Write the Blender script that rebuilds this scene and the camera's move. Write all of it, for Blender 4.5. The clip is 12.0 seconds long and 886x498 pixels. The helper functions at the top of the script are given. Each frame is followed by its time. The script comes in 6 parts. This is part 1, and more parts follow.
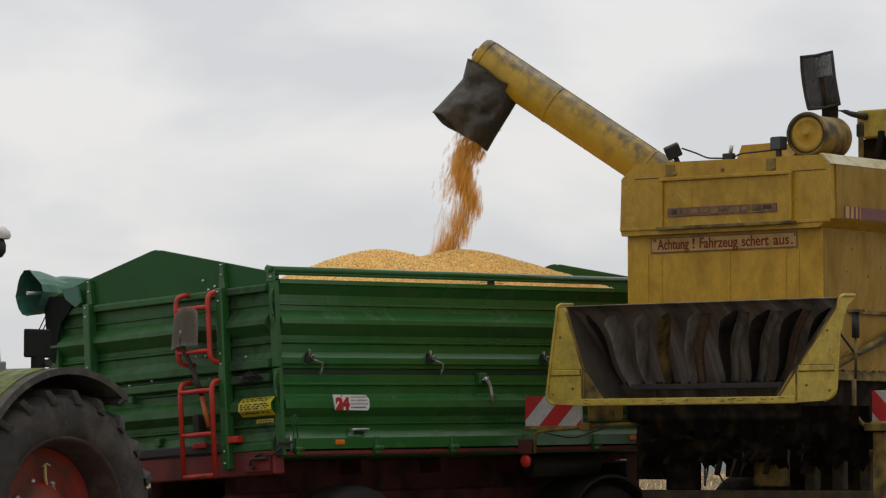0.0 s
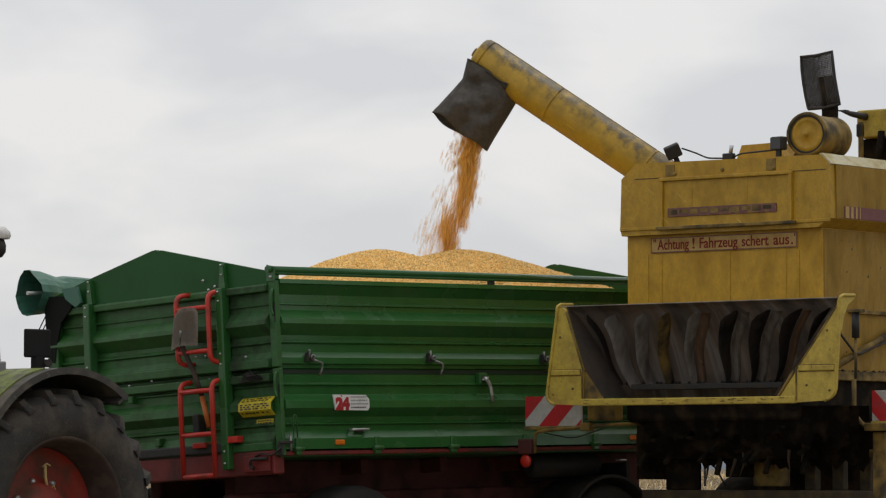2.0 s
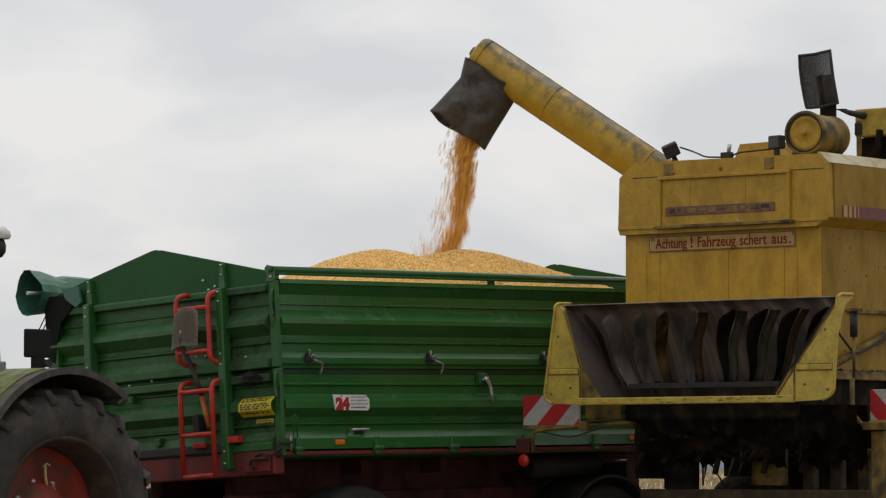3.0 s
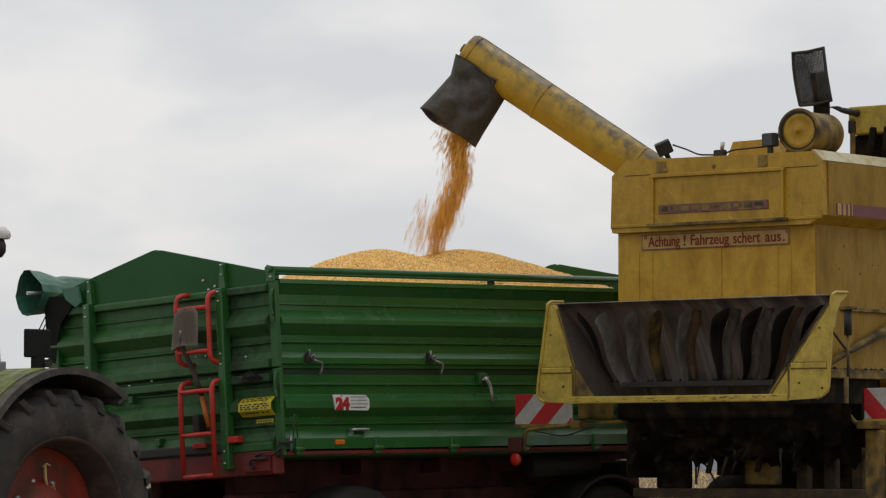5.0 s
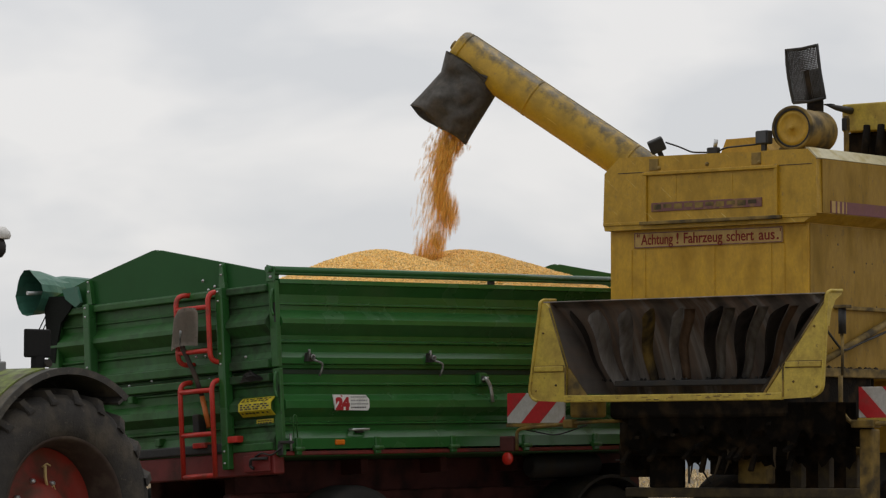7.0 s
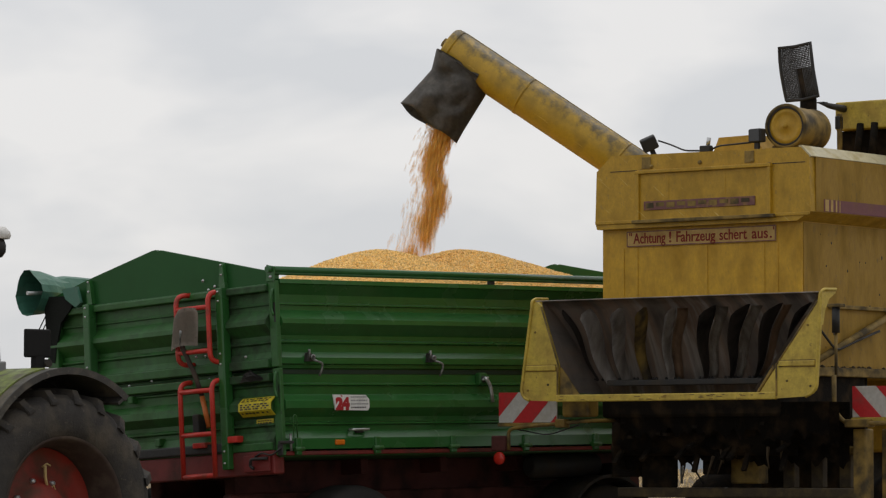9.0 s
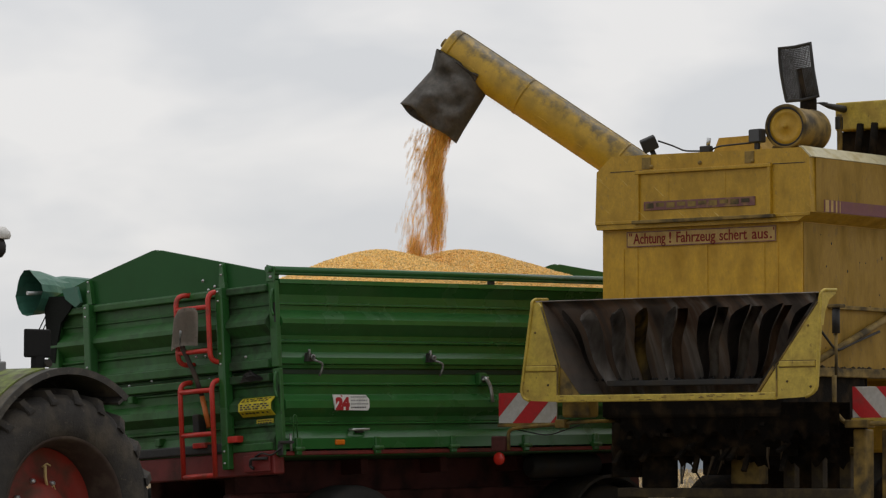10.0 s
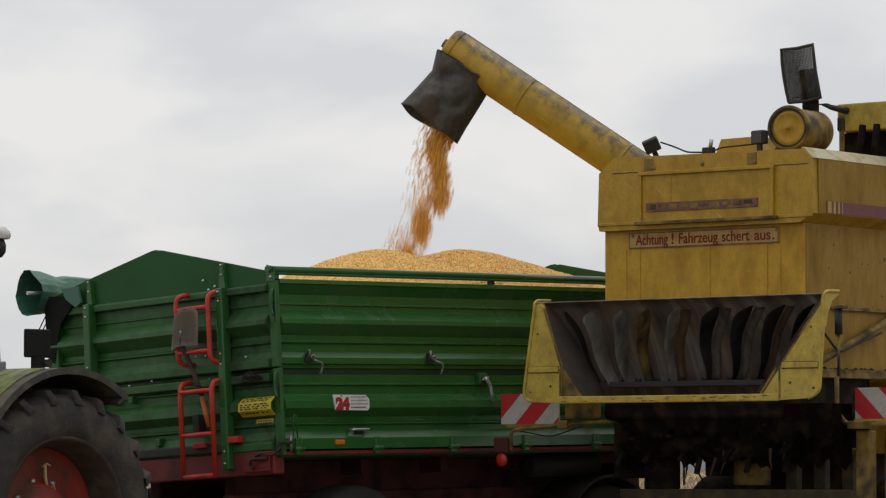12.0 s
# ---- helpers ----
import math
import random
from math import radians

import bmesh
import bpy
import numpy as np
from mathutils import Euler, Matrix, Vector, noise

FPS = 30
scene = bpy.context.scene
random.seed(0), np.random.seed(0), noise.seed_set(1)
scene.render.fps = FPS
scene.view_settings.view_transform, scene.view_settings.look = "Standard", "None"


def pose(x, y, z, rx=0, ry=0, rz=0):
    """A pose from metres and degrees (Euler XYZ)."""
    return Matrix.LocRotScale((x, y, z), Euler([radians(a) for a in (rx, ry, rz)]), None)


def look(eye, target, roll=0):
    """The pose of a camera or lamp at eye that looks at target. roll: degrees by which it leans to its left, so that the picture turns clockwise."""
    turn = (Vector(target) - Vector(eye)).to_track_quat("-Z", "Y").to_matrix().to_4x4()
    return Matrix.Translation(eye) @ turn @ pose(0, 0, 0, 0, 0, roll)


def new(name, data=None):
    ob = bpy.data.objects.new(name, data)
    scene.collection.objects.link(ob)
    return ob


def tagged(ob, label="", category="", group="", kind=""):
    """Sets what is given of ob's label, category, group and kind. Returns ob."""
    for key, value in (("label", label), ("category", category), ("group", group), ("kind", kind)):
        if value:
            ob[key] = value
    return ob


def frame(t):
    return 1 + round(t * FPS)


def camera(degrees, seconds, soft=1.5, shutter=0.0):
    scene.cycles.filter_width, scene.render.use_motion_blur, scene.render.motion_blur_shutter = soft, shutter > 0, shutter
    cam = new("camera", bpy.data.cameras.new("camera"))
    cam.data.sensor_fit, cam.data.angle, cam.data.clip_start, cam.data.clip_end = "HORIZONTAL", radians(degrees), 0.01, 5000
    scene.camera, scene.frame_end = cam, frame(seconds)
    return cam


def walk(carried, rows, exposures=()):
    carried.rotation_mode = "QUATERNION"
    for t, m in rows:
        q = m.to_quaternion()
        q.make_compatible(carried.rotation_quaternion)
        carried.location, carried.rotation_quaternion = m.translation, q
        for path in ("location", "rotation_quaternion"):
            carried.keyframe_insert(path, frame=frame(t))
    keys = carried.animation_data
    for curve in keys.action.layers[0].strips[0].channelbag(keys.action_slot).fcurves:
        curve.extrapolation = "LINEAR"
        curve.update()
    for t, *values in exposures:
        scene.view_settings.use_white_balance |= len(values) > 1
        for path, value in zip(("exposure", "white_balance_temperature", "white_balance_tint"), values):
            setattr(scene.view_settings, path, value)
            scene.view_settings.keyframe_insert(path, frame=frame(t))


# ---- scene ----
# ---------- camera: still, on a low tripod ----------
cam = camera(13.55, 12.0, soft=1.25, shutter=0.5)
EYE = Vector((-19.344, -20.173, 1.22))
AHEAD = Vector((math.cos(radians(43.558)) * math.cos(radians(3.304)), math.sin(radians(43.558)) * math.cos(radians(3.304)), math.sin(radians(3.304))))
STILL = look(EYE, EYE + AHEAD * 28)
walk(cam, [(0, STILL), (12, STILL)])

# ---------- world: overcast sky, one very soft sun ----------
world = bpy.data.worlds.new("overcast_sky")
scene.world = world
world.use_nodes = True
wn, wl = world.node_tree.nodes, world.node_tree.links
wn.clear()


def wnode(kind, **values):
    n = wn.new(kind)
    for k, v in values.items():
        n.inputs[k].default_value = v
    return n


sky = wnode("ShaderNodeTexSky")
sky.sky_type, sky.sun_disc = "NISHITA", False
sky.sun_elevation, sky.sun_rotation = radians(70), radians(80)
coord = wnode("ShaderNodeTexCoord")
flat = wnode("ShaderNodeMapping", Scale=(1.0, 1.0, 2.3), Location=(5.1413, 1.8016, 4.4908))
clouds = wnode("ShaderNodeTexNoise", Scale=11.58, Detail=4.0, Roughness=0.5, Distortion=0.25)
ramp = wnode("ShaderNodeValToRGB")
ramp.color_ramp.elements[0].position, ramp.color_ramp.elements[0].color = 0.39, (0.690, 0.696, 0.714, 1)
ramp.color_ramp.elements[1].position, ramp.color_ramp.elements[1].color = 0.62, (0.855, 0.838, 0.828, 1)
dim = wnode("ShaderNodeVectorMath")
dim.operation = "SCALE"
dim.inputs["Scale"].default_value = 0.10
blend = wnode("ShaderNodeMix", Factor=0.93)
blend.data_type = "RGBA"
back = wnode("ShaderNodeBackground", Strength=1.0)
wout = wnode("ShaderNodeOutputWorld")
wl.new(coord.outputs["Generated"], flat.inputs["Vector"])
wl.new(flat.outputs["Vector"], clouds.inputs["Vector"])
wl.new(clouds.outputs["Fac"], ramp.inputs["Fac"])
wl.new(sky.outputs["Color"], dim.inputs[0])
wl.new(dim.outputs["Vector"], blend.inputs["A"])
wl.new(ramp.outputs["Color"], blend.inputs["B"])
# the cloud is thinnest, and brightest, overhead and towards the hidden sun
normal = wnode("ShaderNodeVectorMath")
normal.operation = "DOT_PRODUCT"
normal.inputs[1].default_value = (0.15, 0.42, 0.90)
fall = wnode("ShaderNodeMapRange")
for key, value in (("From Min", -0.45), ("From Max", 1.0), ("To Min", 0.66), ("To Max", 1.15)):
    fall.inputs[key].default_value = value
shade = wnode("ShaderNodeVectorMath")
shade.operation = "SCALE"
wl.new(coord.outputs["Generated"], normal.inputs[0])
wl.new(normal.outputs["Value"], fall.inputs["Value"])
wl.new(blend.outputs["Result"], shade.inputs[0])
wl.new(fall.outputs["Result"], shade.inputs["Scale"])
wl.new(shade.outputs["Vector"], back.inputs["Color"])
wl.new(back.outputs["Background"], wout.inputs["Surface"])

sun = new("sun", bpy.data.lights.new("sun", "SUN"))
sun.data.energy, sun.data.angle, sun.data.color = 0.5, radians(30), (1.0, 0.96, 0.9)
sun.matrix_basis = look((6, 1, 14), (2, 0, 2))


# ---------- materials ----------
def material(name, color, rough=0.5, metal=0.0, dirt=None, dirt_amount=0.0, scale=3.0, grain=60.0, bump=0.05, vary=0.12, streak=1.0, random_hue=0.0, specks=None, mottle=0.10, scratch=None):
    """Colour with broad and fine variation, dirt patches and relief."""
    m = bpy.data.materials.new(name)
    m.use_nodes = True
    n, l = m.node_tree.nodes, m.node_tree.links
    b = n["Principled BSDF"]
    b.inputs["Roughness"].default_value, b.inputs["Metallic"].default_value = rough, metal
    tc = n.new("ShaderNodeTexCoord")
    mp = n.new("ShaderNodeMapping")
    mp.inputs["Scale"].default_value = (1, 1, streak)
    l.new(tc.outputs["Object"], mp.inputs["Vector"])
    broad, fine = n.new("ShaderNodeTexNoise"), n.new("ShaderNodeTexNoise")
    broad.inputs["Scale"].default_value, broad.inputs["Detail"].default_value = scale, 6.0
    fine.inputs["Scale"].default_value, fine.inputs["Detail"].default_value = grain, 3.0
    for t in (broad, fine):
        l.new(mp.outputs["Vector"], t.inputs["Vector"])
    lo, hi = [c * (1 - vary) for c in color], [min(1, c * (1 + vary)) for c in color]
    mix = n.new("ShaderNodeMix")
    mix.data_type = "RGBA"
    mix.inputs["A"].default_value, mix.inputs["B"].default_value = (*lo, 1), (*hi, 1)
    l.new(fine.outputs["Fac"], mix.inputs["Factor"])
    top = mix.outputs["Result"]
    if dirt:
        r = n.new("ShaderNodeValToRGB")
        r.color_ramp.elements[0].position = 0.62 - 0.35 * dirt_amount
        r.color_ramp.elements[1].position = 0.86 - 0.35 * dirt_amount
        l.new(broad.outputs["Fac"], r.inputs["Fac"])
        d = n.new("ShaderNodeMix")
        d.data_type = "RGBA"
        d.inputs["B"].default_value = (*dirt, 1)
        l.new(r.outputs["Color"], d.inputs["Factor"])
        l.new(top, d.inputs["A"])
        top = d.outputs["Result"]
        rr = n.new("ShaderNodeMapRange")
        rr.inputs["To Min"].default_value, rr.inputs["To Max"].default_value = rough, min(1, rough + 0.3)
        l.new(r.outputs["Color"], rr.inputs["Value"])
        l.new(rr.outputs["Result"], b.inputs["Roughness"])
    if mottle:
        mo, mv, mh = n.new("ShaderNodeTexNoise"), n.new("ShaderNodeMapRange"), n.new("ShaderNodeHueSaturation")
        mo.inputs["Scale"].default_value, mo.inputs["Detail"].default_value, mo.inputs["Roughness"].default_value = scale * 3.1, 7.0, 0.65
        mv.inputs["From Min"].default_value, mv.inputs["From Max"].default_value = 0.3, 0.7
        mv.inputs["To Min"].default_value, mv.inputs["To Max"].default_value = 1 - mottle, 1 + mottle
        l.new(mp.outputs["Vector"], mo.inputs["Vector"])
        l.new(mo.outputs["Fac"], mv.inputs["Value"])
        l.new(mv.outputs["Result"], mh.inputs["Value"])
        l.new(top, mh.inputs["Color"])
        top = mh.outputs["Color"]
    if specks:
        sp, sr, sm = n.new("ShaderNodeTexNoise"), n.new("ShaderNodeValToRGB"), n.new("ShaderNodeMix")
        sp.inputs["Scale"].default_value, sp.inputs["Detail"].default_value, sp.inputs["Roughness"].default_value = 24.0, 5.0, 0.75
        sr.color_ramp.elements[0].position, sr.color_ramp.elements[1].position = 0.60, 0.72
        sm.data_type = "RGBA"
        sm.inputs["B"].default_value = (*specks, 1)
        l.new(mp.outputs["Vector"], sp.inputs["Vector"])
        l.new(sp.outputs["Fac"], sr.inputs["Fac"])
        l.new(sr.outputs["Color"], sm.inputs["Factor"])
        l.new(top, sm.inputs["A"])
        top = sm.outputs["Result"]
    if scratch:
        sc_map, sc_noise, sc_ramp, sc_mix = n.new("ShaderNodeMapping"), n.new("ShaderNodeTexNoise"), n.new("ShaderNodeValToRGB"), n.new("ShaderNodeMix")
        sc_map.inputs["Rotation"].default_value = (radians(38), 0, 0)
        sc_map.vector_type = "TEXTURE"
        sc_map.inputs["Scale"].default_value = (0.3, 0.62, 0.03)
        sc_noise.inputs["Scale"].default_value, sc_noise.inputs["Detail"].default_value, sc_noise.inputs["Distortion"].default_value = 2.2, 3.0, 0.5
        sc_ramp.color_ramp.elements[0].position, sc_ramp.color_ramp.elements[1].position = 0.675, 0.74
        sc_mix.data_type = "RGBA"
        sc_mix.inputs["B"].default_value = (*scratch, 1)
        l.new(tc.outputs["Object"], sc_map.inputs["Vector"])
        l.new(sc_map.outputs["Vector"], sc_noise.inputs["Vector"])
        l.new(sc_noise.outputs["Fac"], sc_ramp.inputs["Fac"])
        l.new(sc_ramp.outputs["Color"], sc_mix.inputs["Factor"])
        l.new(top, sc_mix.inputs["A"])
        top = sc_mix.outputs["Result"]
    if random_hue:
        info = n.new("ShaderNodeNewGeometry")
        hs = n.new("ShaderNodeHueSaturation")
        mr = n.new("ShaderNodeMapRange")
        mr.inputs["To Min"].default_value, mr.inputs["To Max"].default_value = 1 - random_hue, 1 + random_hue
        l.new(info.outputs["Random Per Island"], mr.inputs["Value"])
        l.new(mr.outputs["Result"], hs.inputs["Value"])
        l.new(top, hs.inputs["Color"])
        top = hs.outputs["Color"]
    l.new(top, b.inputs["Base Color"])
    if bump:
        bp = n.new("ShaderNodeBump")
        bp.inputs["Strength"].default_value, bp.inputs["Distance"].default_value = bump, 0.02
        l.new(fine.outputs["Fac"], bp.inputs["Height"])
        l.new(bp.outputs["Normal"], b.inputs["Normal"])
    return m


def add_streaks(m, tones, stretch):
    """Scraped bands that run down the slope in several tones."""
    n, l = m.node_tree.nodes, m.node_tree.links
    b = n["Principled BSDF"]
    base = b.inputs["Base Color"].links[0].from_socket
    tc, mp, ns, rmp, mx = n.new("ShaderNodeTexCoord"), n.new("ShaderNodeMapping"), n.new("ShaderNodeTexNoise"), n.new("ShaderNodeValToRGB"), n.new("ShaderNodeMix")
    mp.inputs["Scale"].default_value = stretch
    ns.inputs["Scale"].default_value, ns.inputs["Detail"].default_value, ns.inputs["Roughness"].default_value = 1.0, 5.0, 0.6
    e = rmp.color_ramp.elements
    e[0].position, e[0].color = 0.36, (*tones[0], 1)
    e[1].position, e[1].color = 0.66, (*tones[-1], 1)
    for i, tone in enumerate(tones[1:-1]):
        e.new(0.36 + 0.30 * (i + 1) / (len(tones) - 1)).color = (*tone, 1)
    mx.data_type = "RGBA"
    mx.inputs["Factor"].default_value = 0.55
    l.new(tc.outputs["Object"], mp.inputs["Vector"])
    l.new(mp.outputs["Vector"], ns.inputs["Vector"])
    l.new(ns.outputs["Fac"], rmp.inputs["Fac"])
    l.new(rmp.outputs["Color"], mx.inputs["B"])
    l.new(base, mx.inputs["A"])
    l.new(mx.outputs["Result"], b.inputs["Base Color"])


GREEN = material("green_trailer_paint", (0.027, 0.120, 0.028), 0.20, dirt=(0.034, 0.115, 0.034), dirt_amount=0.25, scale=2.2, bump=0.02, vary=0.08)
GREEN_DULL = material("weathered_green_paint", (0.021, 0.106, 0.018), 0.46, dirt=(0.034, 0.092, 0.024), dirt_amount=0.38, scale=3.0, bump=0.04, specks=(0.014, 0.034, 0.014), mottle=0.26)
# chassis red darkened for the shade under the floor, plus grime patches
DARK_RED = material("grimy_shaded_red_paint", (0.085, 0.018, 0.014), 0.7, dirt=(0.025, 0.012, 0.010), dirt_amount=0.45, scale=4.0, bump=0.06)
RED = material("red_oxide_chassis_paint", (0.165, 0.015, 0.012), 0.55, dirt=(0.06, 0.022, 0.016), dirt_amount=0.4, scale=4.0, bump=0.04)
LADDER_RED = material("bright_red_ladder_paint", (0.55, 0.035, 0.022), 0.38, dirt=(0.2, 0.05, 0.03), dirt_amount=0.2, scale=9.0, bump=0.03)
STEEL = material("galvanised_steel", (0.55, 0.56, 0.56), 0.4, 0.85, dirt=(0.25, 0.22, 0.18), dirt_amount=0.3, scale=20, bump=0.05)
OLD_STEEL = material("dulled_zinc_steel", (0.30, 0.305, 0.30), 0.5, 0.6, dirt=(0.08, 0.08, 0.06), dirt_amount=0.5, scale=25, bump=0.05)
YELLOW = material("aged_yellow_paint", (0.54, 0.303, 0.011), 0.45, dirt=(0.41, 0.226, 0.014), dirt_amount=0.45, scale=5.0, bump=0.06, vary=0.16, streak=0.6, specks=(0.38, 0.215, 0.02), mottle=0.17)
YELLOW_DULL = material("dull_olive_yellow_paint", (0.46, 0.268, 0.014), 0.48, dirt=(0.34, 0.20, 0.020), dirt_amount=0.45, scale=5.0, bump=0.07, vary=0.2, streak=0.7, specks=(0.26, 0.165, 0.04), mottle=0.16, scratch=(0.58, 0.41, 0.10))
# dusty olive hood yellow, darkened for the weaker light on the right side
FLANK = material("dusty_shaded_flank_paint", (0.325, 0.187, 0.012), 0.6, dirt=(0.245, 0.145, 0.018), dirt_amount=0.5, scale=6.0, bump=0.06, vary=0.18, streak=0.4, specks=(0.17, 0.115, 0.04))
YELLOW_AUGER = material("dusty_yellow_auger_paint", (0.47, 0.29, 0.018), 0.42, dirt=(0.31, 0.20, 0.028), dirt_amount=0.40, scale=5.0, bump=0.05, specks=(0.30, 0.18, 0.04), scratch=(0.62, 0.42, 0.08))
def add_top_grime(m, axis, color):
    """Old grime in broken patches along the upper side of a tube."""
    n, l = m.node_tree.nodes, m.node_tree.links
    b = n["Principled BSDF"]
    base = b.inputs["Base Color"].links[0].from_socket
    tc = n.new("ShaderNodeTexCoord")
    dot = n.new("ShaderNodeVectorMath")
    dot.operation = "DOT_PRODUCT"
    dot.inputs[1].default_value = axis
    ns = n.new("ShaderNodeTexNoise")
    ns.inputs["Scale"].default_value, ns.inputs["Detail"].default_value, ns.inputs["Roughness"].default_value = 9.0, 9.0, 0.72
    add = n.new("ShaderNodeMath")
    add.operation = "MULTIPLY_ADD"
    add.inputs[1].default_value = 2.7
    rmp = n.new("ShaderNodeValToRGB")
    rmp.color_ramp.elements[0].position, rmp.color_ramp.elements[1].position = 0.76, 1.06
    mx = n.new("ShaderNodeMix")
    mx.data_type = "RGBA"
    mx.inputs["B"].default_value = (*color, 1)
    l.new(tc.outputs["Object"], dot.inputs[0])
    l.new(tc.outputs["Object"], ns.inputs["Vector"])
    l.new(dot.outputs["Value"], add.inputs[0])
    l.new(ns.outputs["Fac"], add.inputs[2])
    l.new(add.outputs["Value"], rmp.inputs["Fac"])
    l.new(rmp.outputs["Color"], mx.inputs["Factor"])
    l.new(base, mx.inputs["A"])
    l.new(mx.outputs["Result"], b.inputs["Base Color"])


AUGER_AXIS = Vector((0.812 - 2.2, 2.143 + 0.75, 4.684 - 2.50)).normalized()
AUGER_UP = (Vector((-0.35, -0.2, 1)) - AUGER_AXIS * Vector((-0.35, -0.2, 1)).dot(AUGER_AXIS)).normalized()
add_top_grime(YELLOW_AUGER, AUGER_UP, (0.105, 0.08, 0.032))
YELLOW_WORN = material("grimy_yellow_paint", (0.25, 0.16, 0.03), 0.6, dirt=(0.06, 0.045, 0.022), dirt_amount=0.6, scale=7, bump=0.12)
CHUTE_YELLOW = material("chipped_lemon_paint", (0.50, 0.37, 0.055), 0.5, dirt=(0.36, 0.25, 0.05), dirt_amount=0.4, scale=5.0, bump=0.08, vary=0.2, specks=(0.12, 0.08, 0.03), mottle=0.22)
GREEN_GLOSS = material("glossy_green_rail_paint", (0.024, 0.115, 0.03), 0.2, bump=0.01, vary=0.06)
RUBBER_DARK = material("dark_tyre_rubber", (0.018, 0.017, 0.016), 0.8, dirt=(0.04, 0.035, 0.028), dirt_amount=0.35, scale=5, bump=0.15)
BLACK = material("sooty_black_steel", (0.018, 0.017, 0.016), 0.6, dirt=(0.05, 0.04, 0.028), dirt_amount=0.4, scale=5, bump=0.15)
# near-black; under the hood it also holds the deep shade
DEEP = material("near_black_machinery", (0.010, 0.008, 0.006), 0.9, dirt=(0.045, 0.030, 0.016), dirt_amount=0.42, scale=7, bump=0.3)
VANE_MATS = [material("worn_vane_steel", (0.40, 0.37, 0.345), 0.5, 0.0, dirt=(0.11, 0.093, 0.078), dirt_amount=0.42, scale=5, bump=0.1, streak=0.3, mottle=0.22),
             material("rusty_vane_steel", (0.28, 0.18, 0.115), 0.65, dirt=(0.13, 0.09, 0.062), dirt_amount=0.45, scale=6, bump=0.1, streak=0.4),
             material("yellow_flecked_vane_steel", (0.36, 0.25, 0.07), 0.6, dirt=(0.085, 0.07, 0.05), dirt_amount=0.62, scale=9, bump=0.1, streak=0.4),
             # soot on the first vane, painted shade on the down-tilted right ones
             material("sooty_shaded_vane_steel", (0.055, 0.046, 0.040), 0.6, dirt=(0.022, 0.019, 0.017), dirt_amount=0.4, scale=6, bump=0.1, streak=0.4)]
add_streaks(VANE_MATS[0], ((0.12, 0.105, 0.095), (0.26, 0.235, 0.21), (0.42, 0.40, 0.38)), (14.0, 14.0, 1.6))
SHEET = material("sooty_brown_sheet_steel", (0.20, 0.175, 0.155), 0.5, dirt=(0.06, 0.052, 0.047), dirt_amount=0.5, scale=3.5, bump=0.08, streak=0.5)
FENDER_DARK = material("scuffed_black_fender_plastic", (0.05, 0.047, 0.042), 0.6, dirt=(0.13, 0.115, 0.09), dirt_amount=0.35, scale=9, bump=0.1, specks=(0.16, 0.14, 0.11))
MUD = material("mud_caked_steel", (0.045, 0.033, 0.018), 0.9, dirt=(0.10, 0.072, 0.03), dirt_amount=0.4, scale=9, bump=0.2)
DRY_STEM = material("pale_dry_stem", (0.62, 0.46, 0.20), 0.8, bump=0.05)


add_streaks(SHEET, ((0.06, 0.052, 0.048), (0.14, 0.122, 0.11), (0.21, 0.145, 0.105), (0.34, 0.325, 0.31), (0.12, 0.105, 0.095)), (0.4, 5.5, 0.4))
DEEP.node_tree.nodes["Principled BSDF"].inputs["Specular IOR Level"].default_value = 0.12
RUBBER = material("dusty_tyre_rubber", (0.036, 0.033, 0.030), 0.85, dirt=(0.105, 0.088, 0.066), dirt_amount=0.45, scale=4, bump=0.25, specks=(0.13, 0.11, 0.085), mottle=0.22)
SLEEVE = material("black_rubber_sheet", (0.135, 0.125, 0.110), 0.60, dirt=(0.175, 0.155, 0.13), dirt_amount=0.35, scale=9, bump=0.10, mottle=0.25)
RIM_BROWN = material("muddy_rim_steel", (0.045, 0.028, 0.021), 0.75, dirt=(0.10, 0.075, 0.055), dirt_amount=0.4, scale=6, bump=0.08)
BLACK_PLASTIC = material("matt_black_plastic", (0.012, 0.012, 0.012), 0.6, bump=0.03)
GABLE_GREEN = material("satin_green_board_paint", (0.017, 0.092, 0.021), 0.36, dirt=(0.022, 0.085, 0.024), dirt_amount=0.3, scale=2.0, bump=0.02, vary=0.06, mottle=0.06)
for dull in (BLACK_PLASTIC, GABLE_GREEN):
    dull.node_tree.nodes["Principled BSDF"].inputs["Specular IOR Level"].default_value = 0.2
GREEN_GRIMY = material("grime_spattered_green_paint", (0.019, 0.088, 0.017), 0.55, dirt=(0.020, 0.042, 0.016), dirt_amount=0.55, scale=6.0, bump=0.06, specks=(0.008, 0.010, 0.007), mottle=0.30)
# dark green for the shadow line between upper and lower wall
GAP_SHADE = material("dark_green_gap_shade", (0.010, 0.028, 0.011), 0.7, bump=0.05)
RIM_RED = material("red_wheel_rim_paint", (0.30, 0.03, 0.018), 0.55, dirt=(0.10, 0.055, 0.035), dirt_amount=0.45, scale=4, bump=0.04)
FENDER = material("olive_grey_fender_plastic", (0.058, 0.056, 0.041), 0.55, dirt=(0.15, 0.13, 0.10), dirt_amount=0.45, scale=5, bump=0.12, specks=(0.22, 0.20, 0.15), mottle=0.25)
LIME = material("lime_green_panel_paint", (0.17, 0.22, 0.035), 0.5, dirt=(0.12, 0.115, 0.075), dirt_amount=0.55, scale=8, bump=0.06, specks=(0.16, 0.15, 0.11), mottle=0.25)
